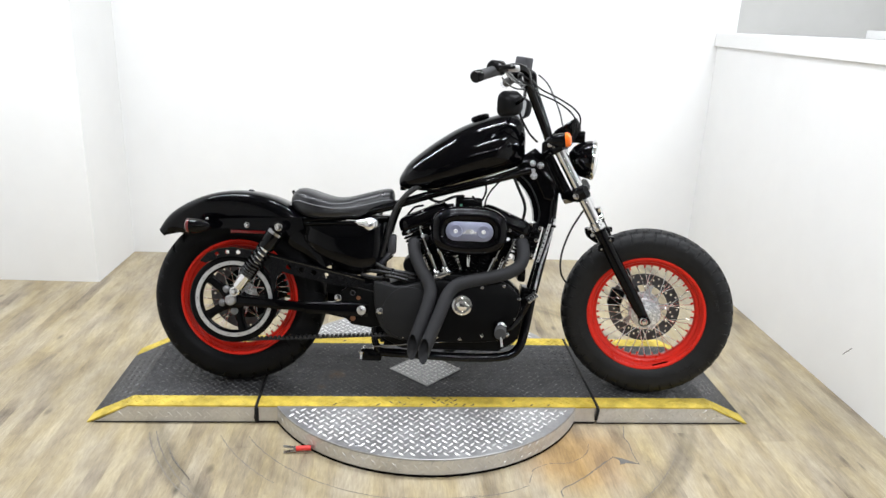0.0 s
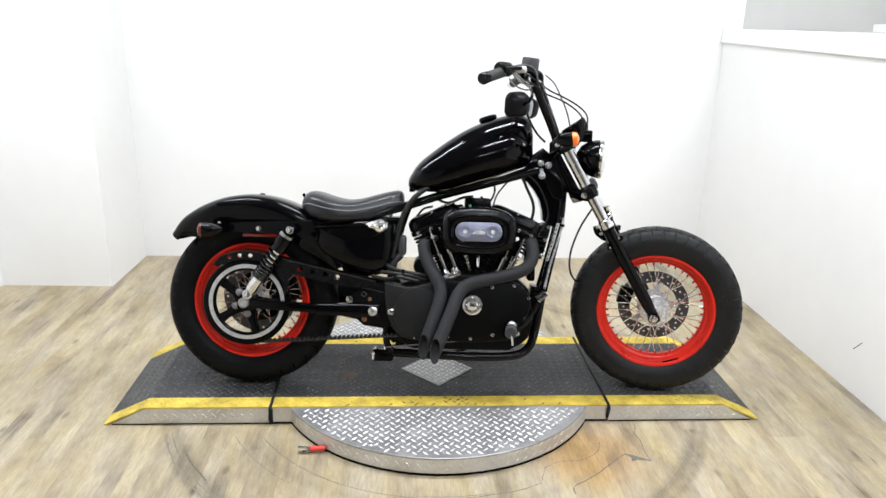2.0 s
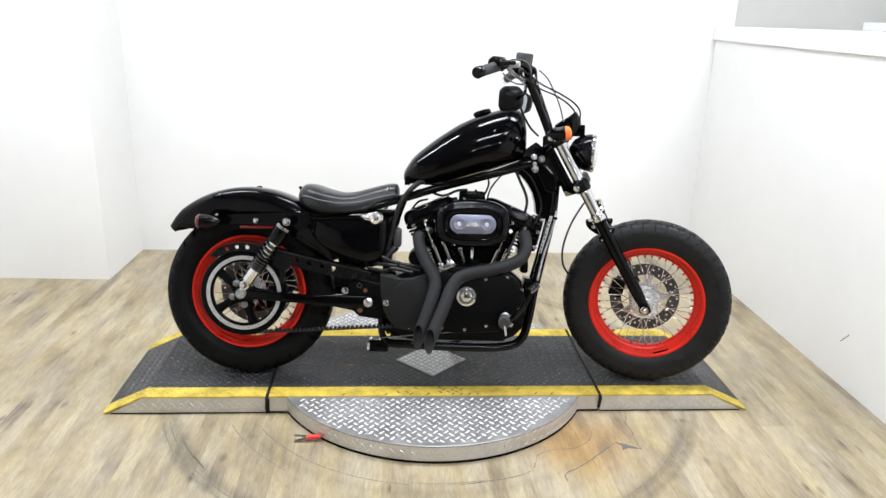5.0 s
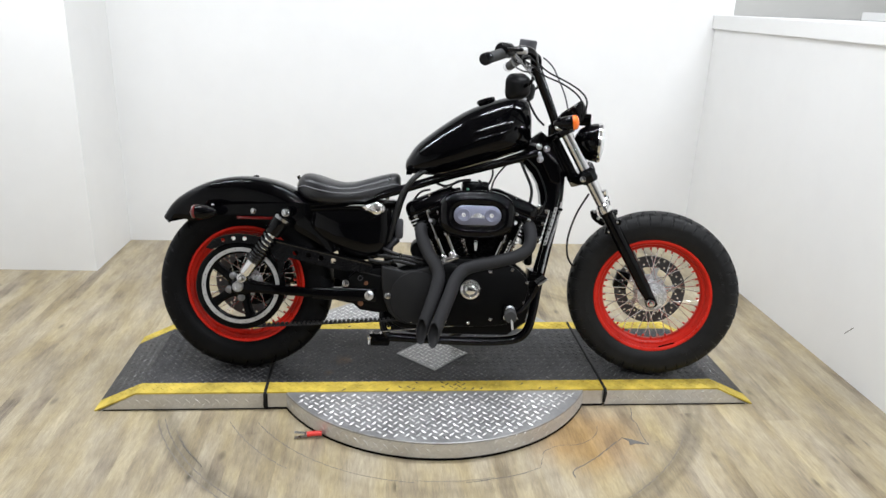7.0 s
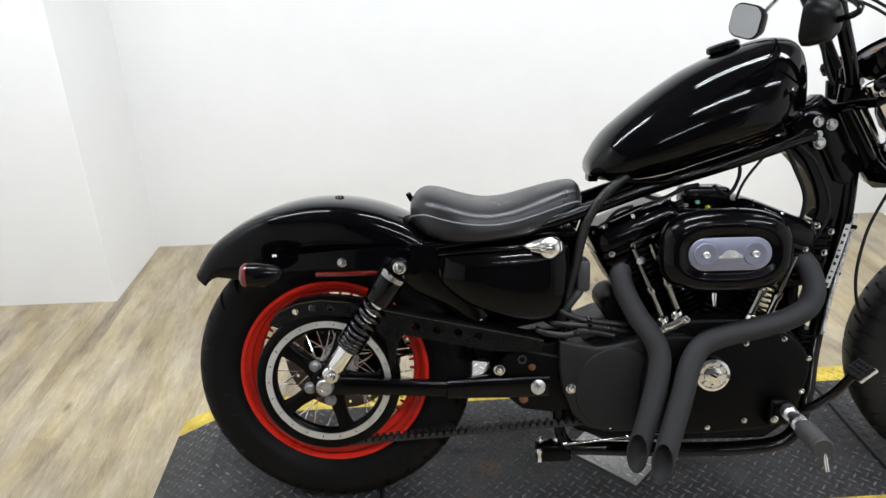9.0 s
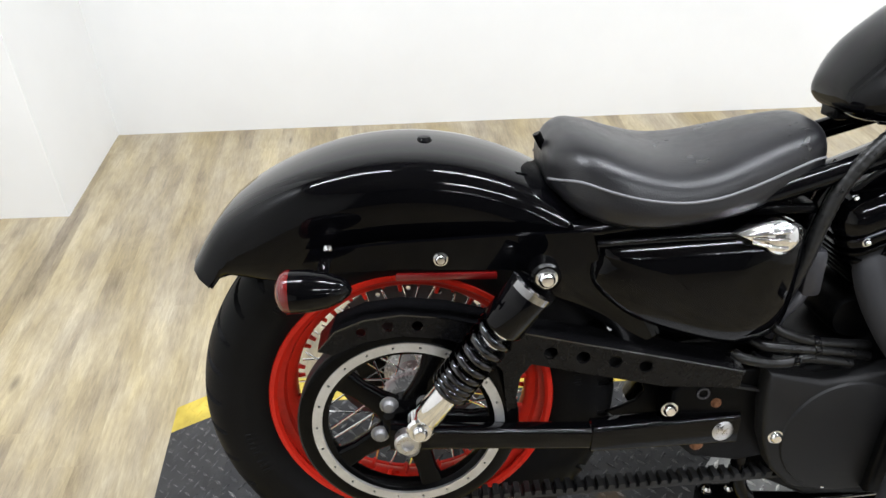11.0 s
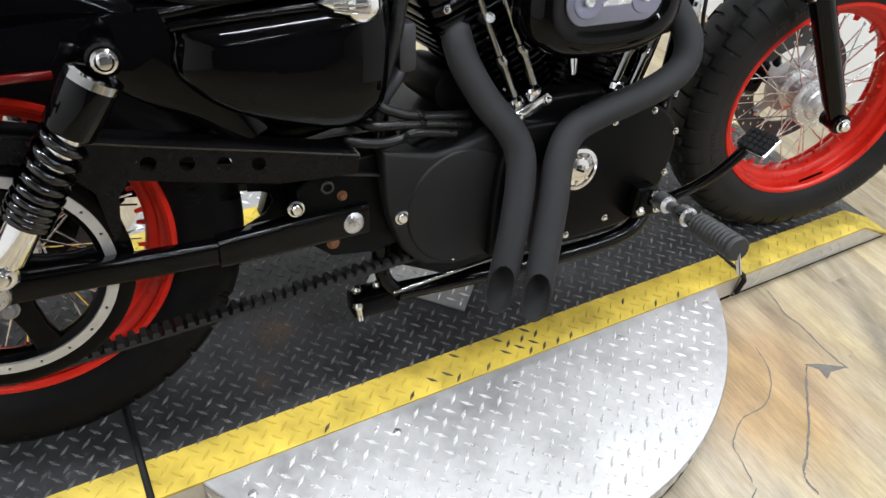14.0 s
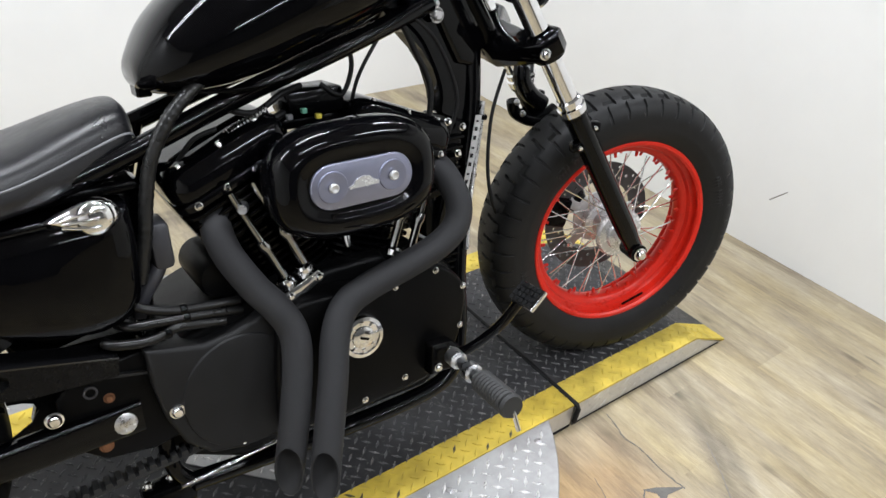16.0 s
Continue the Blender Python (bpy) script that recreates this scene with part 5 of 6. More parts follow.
for x, z, tilt in ((0.756, 0.450, -24), (0.940, 0.436, 22)):
    bm = turned(box(-0.034, 0.034, -0.138, -0.06, -0.011, 0.011, 0.005), Matrix.Translation((x, 0, z)) @ pose(0, 0, 0, 0, tilt))
    tp = part("tappet_block", bm, CHROME, bike, "chrome tappet block", smooth=35)
    for dx in (-0.025, 0.025):
        bolt((x + dx, -0.138, z - dx * math.sin(radians(tilt))), 0.007, 0.006, parent=tp)
        part("tube_collar", turned(lathe([(0.011, -0.004), (0.015, -0.002), (0.015, 0.008), (0.011, 0.012)], 16, pose(0, 0, 0, 90)), Matrix.Translation((x, -0.116, z)) @ pose(0, 0, 0, 0, tilt) @ pose(dx * 0.7, 0, 0.012)), CHROME, tp, smooth=35)
coil = []
for k in range(161):
    t = k / 160
    a = 2 * math.pi * 13 * t
    p = Vector((0.694, -0.055, 0.686)).lerp(Vector((0.759, -0.060, 0.718)), t)
    coil.append(p + Vector((-0.3 * math.cos(a), math.sin(a), 0.9 * math.cos(a))) * 0.0075)
part("hose_spring", tube(coil, 0.0016, 6), CHROME, bike, "bright wire spring on a hose", smooth=60)
part("breather_hose", tube([(0.655, -0.055, 0.655), (0.70, -0.055, 0.668), (0.765, -0.060, 0.700), (0.79, -0.05, 0.705)], 0.006, 8, 5), GRIP, bike, smooth=60)
# carburettor and intake between the cylinders
part("carburettor", lathe([(0.03, -0.10), (0.034, -0.09), (0.034, -0.04), (0.024, -0.03), (0.024, 0.03), (0, 0.03)], 28, Matrix.Translation((0.85, 0, 0.60))), BLACK2, bike, smooth=35)
part("intake_manifold", prism([(0.800, 0.600), (0.900, 0.600), (0.880, 0.500), (0.862, 0.440), (0.836, 0.440), (0.820, 0.500)], -0.05, 0.05, 0.008), BLACK2, bike, "black intake manifold", smooth=40)
part("intake_nut", lathe([(0.010, 0), (0.012, 0.004), (0.007, 0.010), (0.008, 0.03), (0.005, 0.05)], 12, along((0.853, -0.09, 0.53), (0, -0.2, -1))), CHROME, bike, smooth=40)
part("top_bracket", box(0.79, 0.91, -0.03, 0.03, 0.672, 0.690, 0.006), BLACK2, bike, smooth=35)
part("ignition_coil", box(0.80, 0.90, -0.045, 0.035, 0.692, 0.735, 0.010), BLACK2, bike, smooth=35)
for k, (x, z, col) in enumerate(((0.79, 0.70, STITCH), (0.815, 0.706, WIREGREEN), (0.838, 0.694, WIREYELLOW))):
    part("wire_connector", box(x, x + 0.009, -0.065, -0.055, z - 0.004, z + 0.004, 0.0015), col, bike)
for pts, r in (([(0.70, -0.05, 0.725), (0.74, -0.06, 0.715), (0.79, -0.05, 0.735), (0.83, -0.03, 0.74)], 0.005),
               ([(0.86, -0.04, 0.74), (0.89, -0.05, 0.72), (0.91, -0.055, 0.76), (0.905, -0.06, 0.80)], 0.004),
               ([(0.62, -0.05, 0.66), (0.645, -0.06, 0.69), (0.68, -0.06, 0.70)], 0.004),
               ([(0.905, -0.04, 0.68), (0.915, -0.06, 0.74), (0.95, -0.06, 0.79), (0.985, -0.05, 0.82)], 0.0032),
               ([(1.035, -0.05, 0.60), (1.06, -0.05, 0.70), (1.03, -0.05, 0.78), (1.005, -0.05, 0.83)], 0.0055),
               ([(1.08, -0.05, 0.60), (1.115, -0.05, 0.68), (1.08, -0.05, 0.78), (1.03, -0.05, 0.83)], 0.0035)):
    part("cable", tube(pts, r, 8, 8), GRIP, bike, smooth=60)
loom = [(0.668, -0.070, 0.775), (0.640, -0.085, 0.758), (0.608, -0.09, 0.728), (0.577, -0.09, 0.680), (0.560, -0.09, 0.625), (0.548, -0.09, 0.570), (0.530, -0.085, 0.505)]
lp = curve(loom, 14)
part("wiring_loom", tube(lp, 0.010, 12, 0, True, [0.0102 + 0.0006 * math.sin(k * 2.1) for k in range(len(lp))]), LOOM, bike, "black taped wiring loom", smooth=60)
part("breather_box", box(0.553, 0.583, -0.092, -0.03, 0.515, 0.588, 0.009), GREYPLASTIC, bike, "dark grey plastic box", smooth=35)
part("drain_tube", tube([(0.562, -0.075, 0.52), (0.553, -0.08, 0.508), (0.530, -0.08, 0.478), (0.52, -0.08, 0.45)], 0.011, 12, 5), GREYPLASTIC, bike, "dark grey plastic tube", smooth=60)
for pts in ([(0.505, -0.095, 0.500), (0.515, -0.110, 0.480), (0.535, -0.115, 0.470), (0.564, -0.115, 0.460), (0.60, -0.112, 0.453), (0.66, -0.105, 0.444)],
            [(0.485, -0.095, 0.456), (0.50, -0.115, 0.454), (0.53, -0.12, 0.452), (0.565, -0.12, 0.448), (0.60, -0.118, 0.443), (0.66, -0.11, 0.430)],
            [(0.462, -0.11, 0.440), (0.475, -0.122, 0.436), (0.513, -0.125, 0.430), (0.539, -0.125, 0.432), (0.563, -0.125, 0.438), (0.63, -0.12, 0.424)]):
    hose = part("oil_hose", tube(pts, 0.0075, 10, 6), HOSE, bike, "black rubber oil hose", smooth=60)
    p = Vector(curve(pts, 6)[20])
    part("hose_clamp", lathe([(0.0085, -0.005), (0.0092, -0.004), (0.0092, 0.004), (0.0085, 0.005)], 14, along(p, (1, 0, -0.1))), BLACK, hose, smooth=40)
# far-side case, out of view, added to deepen the shade under the bike
part("unseen_primary_case", prism([(x + 0.745, z + 0.305) for x, z in stadium(0.275, 0.098)], 0.085, 0.165, 0.014), CASEBLACK, bike, "black primary drive case, unseen, added to block light under the bike", smooth=40)
part("starter_motor", lathe([(0, -0.06), (0.030, -0.06), (0.034, -0.05), (0.034, 0.06), (0, 0.06)], 24, Matrix.Translation((0.645, -0.02, 0.475))), CASEBLACK, bike, smooth=35)

# -- air cleaner
AC = Vector((0.848, 0, 0.616))


def oval(a, b, y, n=64, e=0.72):
    return [(AC.x + a * math.copysign(abs(math.cos(t)) ** e, math.cos(t)), y, AC.z + b * math.copysign(abs(math.sin(t)) ** e, math.sin(t))) for t in (2 * math.pi * k / n for k in range(n))]


rings = [oval(a, b, y) for a, b, y in ((0.105, 0.060, -0.108), (0.126, 0.077, -0.114), (0.135, 0.085, -0.124), (0.139, 0.089, -0.140), (0.139, 0.089, -0.156), (0.136, 0.086, -0.173), (0.128, 0.078, -0.184), (0.116, 0.068, -0.189), (0.107, 0.059, -0.1905), (0.099, 0.0515, -0.1895), (0.092, 0.0445, -0.1865), (0.088, 0.040, -0.186))]
air = part("air_cleaner", loft(rings), BLACK, bike, "gloss black oval air cleaner cover", smooth=45)


ins = part("insert_plate", prism([(AC.x + x, AC.z + z) for x, z in stadium(0.085, 0.0345)], -0.190, -0.182, 0.002), PLATE, air, "blue-grey metal insert plate", smooth=35)
for dx in (-0.050, 0.050):
    part("dimple", lathe([(0.0245, 0.0), (0.0235, 0.0022), (0.0215, 0.0024), (0.011, 0.0006), (0, 0.0006)], 28, along((AC.x + dx, -0.190, AC.z), (0, -1, 0))), PLATE, ins, smooth=50)
    part("plate_screw", lathe([(0.0075, 0), (0.0075, 0.0045), (0.0055, 0.0065), (0.003, 0.0055), (0, 0.0055)], 14, along((AC.x + dx, -0.192, AC.z), (0, -1, 0))), SATIN, ins, smooth=35)
part("emblem", prism([(AC.x + x, AC.z + z) for x, z in [(-0.024, -0.008), (0.024, -0.008), (0.027, -0.003), (0.016, 0.001), (0.010, 0.007), (0.0, 0.009), (-0.012, 0.005), (-0.017, -0.002), (-0.025, -0.004)]], -0.1915, -0.190), HUBALU, ins, "small bright emblem")

# -- exhaust
def exhaust(pts, r, label):
    pts = curve(pts, 9)
    n = 22
    d_end = (pts[-1] - pts[-4]).normalized()
    bm = bmesh.new()
    rows_out, rows_in = [], []
    up = None
    for i, p in enumerate(pts):
        d = (pts[min(i + 1, len(pts) - 1)] - pts[max(i - 1, 0)]).normalized()
        up = d.orthogonal().normalized() if up is None else (up - d * up.dot(d)).normalized()
        w = d.cross(up)
        left = (pts[-1] - p).length
        ro, ri = [], []
        for k in range(n):
            a = 2 * math.pi * k / n
            off = math.cos(a) * up + math.sin(a) * w
            # slash cut that opens outward
            cut = -0.046 * (Vector((-0.6, -0.8, 0)).dot(off)) * smoothstep(0.10, 0.0, left)
            ro.append(bm.verts.new(p + off * r + d * cut))
            ri.append(bm.verts.new(p + off * (r - 0.0035) + d * cut))
        rows_out.append(ro)
        rows_in.append(ri)
    for rows_, flip in ((rows_out, False), (rows_in[-14:], True)):
        for a, b in zip(rows_, rows_[1:]):
            for k in range(n):
                f = (a[k], a[(k + 1) % n], b[(k + 1) % n], b[k])
                bm.faces.new(f[::-1] if flip else f)
    for k in range(n):
        bm.faces.new((rows_out[-1][k], rows_out[-1][(k + 1) % n], rows_in[-1][(k + 1) % n], rows_in[-1][k]))
    bm.faces.new(rows_in[-14])
    return part("exhaust_pipe", bm, MATT, bike, label, smooth=50)


exhaust([(0.655, -0.060, 0.572), (0.650, -0.085, 0.550), (0.657, -0.103, 0.515), (0.680, -0.128, 0.467), (0.702, -0.152, 0.435), (0.716, -0.168, 0.400), (0.712, -0.184, 0.36), (0.692, -0.206, 0.295), (0.658, -0.232, 0.200)], 0.0235, "matt black exhaust pipe with a slash-cut end")
exhaust([(1.050, -0.060, 0.580), (1.052, -0.100, 0.562), (1.050, -0.138, 0.525), (1.030, -0.156, 0.490), (0.985, -0.163, 0.466), (0.920, -0.166, 0.449), (0.852, -0.168, 0.434), (0.806, -0.173, 0.416), (0.776, -0.190, 0.380), (0.750, -0.220, 0.315), (0.700, -0.270, 0.195)], 0.0235, "matt black exhaust pipe with a slash-cut end")

# -- foot controls
peg = part("foot_peg", lathe([(0.0, 0.0), (0.014, 0.0), (0.0195, 0.006)] + [(0.0200 if k % 2 else 0.0180, 0.010 + 0.0042 * k) for k in range(19)] + [(0.0205, 0.093), (0.0175, 0.099), (0, 0.099)], 22, along((0.962, -0.313, 0.290), (-0.11, -1, 0.05))), GRIPGREY, bike, "ribbed black rubber foot peg on a chrome mount", smooth=30)
part("peg_mount", lathe([(0.011, 0), (0.0155, 0.006), (0.0155, 0.030), (0.010, 0.036), (0.010, 0.060), (0.0165, 0.066), (0.0165, 0.084), (0.012, 0.088), (0.012, 0.104), (0, 0.104)], 18, along((0.975, -0.210, 0.283), (-0.13, -1, 0.07))), STEEL, peg, smooth=35)
part("peg_feeler", tube([(0.954, -0.408, 0.288), (0.958, -0.416, 0.254)], 0.004, 8), CHROME, peg, smooth=50)
brk = part("control_bracket", prism([(0.950, 0.235), (1.005, 0.232), (1.022, 0.265), (0.995, 0.290), (0.955, 0.292)], -0.186, -0.12, 0.01), BLACK2, bike, smooth=40)
for x, z in ((0.962, 0.250), (0.998, 0.248), (0.990, 0.276)):
    bolt((x, -0.186, z), 0.007, 0.008, parent=brk)
pedal = part("brake_pedal", tube([(0.985, -0.185, 0.262), (1.015, -0.215, 0.285), (1.040, -0.262, 0.338), (1.060, -0.292, 0.390)], 0.009, 12, 6), BLACK, bike, "black brake pedal with a rubber pad", smooth=60)
padm = Matrix.Translation((1.066, -0.305, 0.404)) @ pose(0, 0, 0, 0, -38)
part("pedal_plate", turned(box(-0.020, 0.020, -0.030, 0.024, -0.005, 0.003, 0.002), padm), CHROME, pedal)
for i in range(4):
    for j in range(5):
        part("rubber_stud", turned(box(-0.018 + i * 0.0093, -0.0105 + i * 0.0093, -0.029 + j * 0.0106, -0.0205 + j * 0.0106, 0.003, 0.010), padm), GRIP, pedal)
part("brake_rod", tube([(0.985, -0.135, 0.225), (0.75, -0.138, 0.202), (0.517, -0.136, 0.177)], 0.0030, 10), TUBECHROME, bike, "thin brake linkage rod", smooth=60)
mc = part("rear_master_cylinder", box(0.462, 0.545, -0.100, -0.055, 0.112, 0.156, 0.01), BLACK2, bike, smooth=35)
for x in (0.476, 0.512):
    bolt((x, -0.078, 0.156), 0.008, 0.010, (0, 0, 1), parent=mc)
part("hose_fitting", lathe([(0.008, 0), (0.010, 0.006), (0.005, 0.012), (0.005, 0.03), (0, 0.03)], 12, along((0.468, -0.102, 0.150), (0, -0.4, -1))), CHROME, mc, smooth=40)
part("side_stand", tube([(0.86, 0.125, 0.16), (0.82, 0.20, 0.10), (0.79, 0.285, 0.066)], 0.011, 10), BLACK2, bike, smooth=50)

# -- front fork
A_, T_ = un(1.513, -0.124, 0.310), un(1.160, -0.125, 0.925)
for sgn in (1, -1):
    a, t = Vector((A_.x, sgn * A_.y, A_.z)), Vector((T_.x, sgn * T_.y, T_.z))
    d = (t - a)
    L = d.length
    m = along(a, d)
    leg = front("fork_slider", lathe([(0, -0.022), (0.016, -0.020), (0.019, -0.005), (0.019, 0.03), (0.0225, 0.06), (0.0225, L * 0.52), (0.026, L * 0.525), (0.026, L * 0.545), (0.020, L * 0.55)], 26, m), BLACK, "black lower fork leg", 40)
    front("fork_tube", lathe([(0.0195, L * 0.54), (0.0195, L + 0.03), (0, L + 0.032)], 26, m), CHROME, "chrome upper fork tube", 40)
    front("fork_seal_cap", lathe([(0.027, L * 0.535), (0.0275, L * 0.54), (0.0275, L * 0.555), (0.024, L * 0.558), (0.024, L * 0.575), (0.0205, L * 0.58)], 20, m), CHROME, "chrome seal cap", 35, leg)
    front("axle_boss", lathe([(0.0, -0.024), (0.020, -0.022), (0.020, 0.022), (0.0, 0.024)], 22, along(a + Vector((-0.004, 0, 0.0)), (0, 1, 0))), BLACK, "", 35, leg)
    bolt(a + Vector((-0.004, math.copysign(0.024, a.y), 0)), 0.013, 0.014, (0, math.copysign(1, a.y), 0), parent=leg, m=STEER)
    # lugs where a front fender would sit
    for off in (0.48, 0.42):
        p = a + d * off
        front("fender_lug", turned(box(-0.014, 0.014, -0.010, 0.010, -0.010, 0.010, 0.004), Matrix.Translation(p + Vector((-0.026 if off < 0.45 else 0.024, math.copysign(0.004, a.y), 0)))), BLACK2, "", 35, leg)
        bolt(p + Vector((-0.026 if off < 0.45 else 0.024, math.copysign(0.012, a.y), 0)), 0.006, 0.007, (0, math.copysign(1, a.y), 0), parent=leg, m=STEER)
axis = (T_ - A_).normalized()
side_v = Vector((0, 1, 0))
fwd = axis.cross(side_v)
if fwd.x < 0:
    fwd = -fwd
L = (T_ - A_).length


def tree(s_, back, thick, name):
    c = Vector((A_.x, 0, A_.z)) + axis * s_
    m = Matrix((( *(fwd.x, 0, axis.x), c.x), (*(fwd.y, 1, axis.y), c.y), (*(fwd.z, 0, axis.z), c.z), (0, 0, 0, 1)))
    out_ = [(-back, -0.04), (-back, 0.04), (-0.02, 0.14), (0.015, 0.145), (0.032, 0.125), (0.03, 0.09), (0.0, 0.05), (0.0, -0.05), (0.03, -0.09), (0.032, -0.125), (0.015, -0.145), (-0.02, -0.14)]
    return front(name, turned(prism(out_, -thick, thick, 0.006, axis="z"), m), BLACK, "black triple clamp", 40), m


low_tree, lm = tree(L * 0.745, 0.075, 0.020, "lower_triple_clamp")
up_tree, um = tree(L * 1.0, 0.075, 0.012, "upper_triple_clamp")
front("fork_stem", tube([(lm @ Vector((-0.055, 0, 0.0))), (um @ Vector((-0.055, 0, 0.0)))], 0.022, 18), BLACK2, "", 50, low_tree)
for sgn in (1, -1):
    bolt(lm @ Vector((-0.018, sgn * 0.142, 0)), 0.009, 0.010, (0, sgn, 0), parent=low_tree, m=STEER)
    front("clamp_cap", lathe([(0.028, -0.024), (0.030, -0.01), (0.030, 0.012), (0.026, 0.022), (0.0195, 0.026)], 22, along(lm @ Vector((0, sgn * 0.112, 0)), axis)), BLACK, "", 40, low_tree)

# -- headlamp
hc = un(1.275, -0.027, 0.895)
hm = along(hc, (1, 0, -0.05))
hl = front("headlamp", lathe([(0, -0.058), (0.02, -0.056), (0.045, -0.042), (0.062, -0.018), (0.070, 0.010), (0.072, 0.030), (0.070, 0.034)], 44, hm), BLACK, "round black headlamp with a chrome rim", 45)
front("headlamp_rim", lathe([(0.0715, 0.026), (0.075, 0.030), (0.075, 0.038), (0.070, 0.043), (0.067, 0.040), (0.067, 0.030)], 44, hm, closed=True), CHROME, "chrome rim", 40, hl)
front("headlamp_glass", lathe([(0.0675, 0.038), (0.055, 0.046), (0.030, 0.052), (0, 0.054)], 44, hm), CLEAR, "clear headlamp glass", 60, hl)
front("headlamp_bracket", turned(box(-0.05, 0.02, -0.012, 0.012, -0.015, 0.03, 0.006), Matrix.Translation(hc + Vector((-0.02, 0, 0.075)))), BLACK2, "", 35, hl)

# -- speedometer
gm = along(un(1.211, -0.003, 1.011), (-0.56, 0, 0.83))
gauge = front("speedometer", lathe([(0, -0.045), (0.035, -0.042), (0.048, -0.02), (0.050, 0.012), (0.047, 0.016)], 36, gm), BLACK, "black round speedometer", 40)
front("gauge_face", lathe([(0.0465, 0.011), (0, 0.011)], 36, gm), BLACK2, "dark dial", None, gauge)
front("gauge_needle", turned(box(-0.001, 0.001, 0.0115, 0.0125, 0, 0.034), gm), AMBER, "", None, gauge)
front("warning_lights", turned(box(-0.03, 0.03, -0.012, 0.012, -0.012, 0.012, 0.005), Matrix.Translation(un(1.17, 0, 0.975))), BLACK2, "", 35, gauge)

# -- handlebar with its controls
base, b1, b2, b3, b4, b5 = un(1.132, -0.055, 0.925), un(1.126, -0.075, 0.970), un(1.042, -0.150, 1.133), un(1.012, -0.215, 1.186), un(0.930, -0.30, 1.174), un(0.835, -0.412, 1.126)
for sgn in (1, -1):
    def mir(p):
        return Vector((p.x, sgn * -p.y * -1 if sgn > 0 else -p.y, p.z))
    path = [mir(p) for p in (base, b1, b2, b3, b4, b5)]
    fine = curve(path, 8)
    bar = front("handlebar", tube(fine[:8 * 3 + 6], 0.0145, 16), BLACK, "tall black handlebar", 60)
    front("riser", tube([path[0] - Vector((0, 0, 0.02)), path[0] * 0.5 + path[1] * 0.5], 0.021, 18), BLACK, "", 50, bar)
    gp = fine[8 * 3 + 5:]
    front("bar_end", tube(gp, 0.0125, 14), BLACK, "", 50, bar)
    n = len(gp)
    grip_pts = curve([fine[-1] + (fine[-9] - fine[-1]) * 0.92 * f for f in (0, 0.25, 0.5, 0.75, 1.0)], 8)
    grip = front("hand_grip", tube(grip_pts, 0.0178, 18, 0, True, [0.0185 if k < 3 else 0.0178 + (0.0004 if k % 2 else -0.0003) for k in range(len(grip_pts))]), GRIPGREY, "grey-black rubber hand grip", 40, bar)
    front("grip_cap", lathe([(0.0195, -0.02), (0.0198, 0.004), (0.017, 0.008), (0, 0.009)], 20, along(fine[-1], fine[-1] - fine[-4])), CHROME if sgn < 0 else BLACK, "", 40, grip)
    sw = path[3] * 0.72 + path[4] * 0.28
    dirn = (path[4] - path[3]).normalized()
    ctl = front("switch_housing", lathe([(0, -0.03), (0.020, -0.029), (0.025, -0.022), (0.025, 0.022), (0.020, 0.029), (0, 0.03)], 18, along(sw + dirn * 0.118, dirn)), BLACK2, "black switch housing", 40, bar)
    res = sw + dirn * 0.075
    if sgn < 0:
        front("brake_reservoir", turned(box(-0.026, 0.026, -0.032, 0.032, -0.008, 0.046, 0.007), Matrix.Translation(res + Vector((0.012, 0, 0.026))) @ pose(0, 0, 0, 0, 8, -25)), GREYPLASTIC, "dark reservoir", 40, bar)
    else:
        front("clutch_perch", turned(box(-0.016, 0.020, -0.02, 0.02, -0.010, 0.012, 0.006), Matrix.Translation(res + Vector((0.03, 0, 0.0)))), SATIN, "silver clutch lever perch", 40, bar)
    lever = [res + Vector((0.035, 0, 0.004)), res + Vector((0.045, 0, 0.004)) + dirn * 0.03, res + Vector((0.038, 0, 0.002)) + dirn * 0.065, res + Vector((0.04, 0, 0.0)) + dirn * 0.10]
    front("hand_lever", tube(lever, 0.007, 10, 6), BLACK2, "black hand lever", 60, bar)
    # mirror hung under the bar
    mc_ = un(0.962, -0.240, 1.065)
    mc_ = mc_ if sgn < 0 else un(1.075, 0.368, 1.122)
    face = Vector((-1.0, -sgn * 0.75, 0.10)).normalized()
    mm = along(mc_, face) @ Matrix.Diagonal((1.0, 1.0, 0.82, 1.0))
    shell = [(0.004, -0.040), (0.026, -0.038), (0.043, -0.026), (0.053, -0.006), (0.054, 0.004), (0.050, 0.006)]
    mirror = front("mirror", loft([[mm @ Vector((x, h, z)) for x, z in rounded(r_, r_, r_ * 0.62, 6)] for r_, h in shell]), BLACKM, "black rounded mirror hung below the handlebar", 50)
    front("mirror_glass", loft([[mm @ Vector((x, h, z)) for x, z in rounded(0.0495, 0.0495, 0.031, 6)] for h in (0.0062, 0.0070)]), MIRROR, "mirror glass", None, mirror)
    front("mirror_stem", tube([mc_ - face * 0.03, mc_ - face * 0.045 + Vector((0.02, 0, 0.035)), res + Vector((0.0, 0, -0.004))], 0.006, 10, 6), BLACK, "", 60, mirror)
    # front turn signal under the bar
    sg = un(1.112, -0.203, 0.945)
    sg = Vector((sg.x, sg.y if sgn < 0 else -sg.y, sg.z))
    sm = along(sg, (1, 0, 0.12))
    sig = front("front_turn_signal", lathe([(0, -0.012), (0.010, -0.008), (0.018, 0.008), (0.024, 0.032), (0.0255, 0.052), (0.0255, 0.062)], 28, sm), BLACK, "black bullet turn signal with an amber lens", 45)
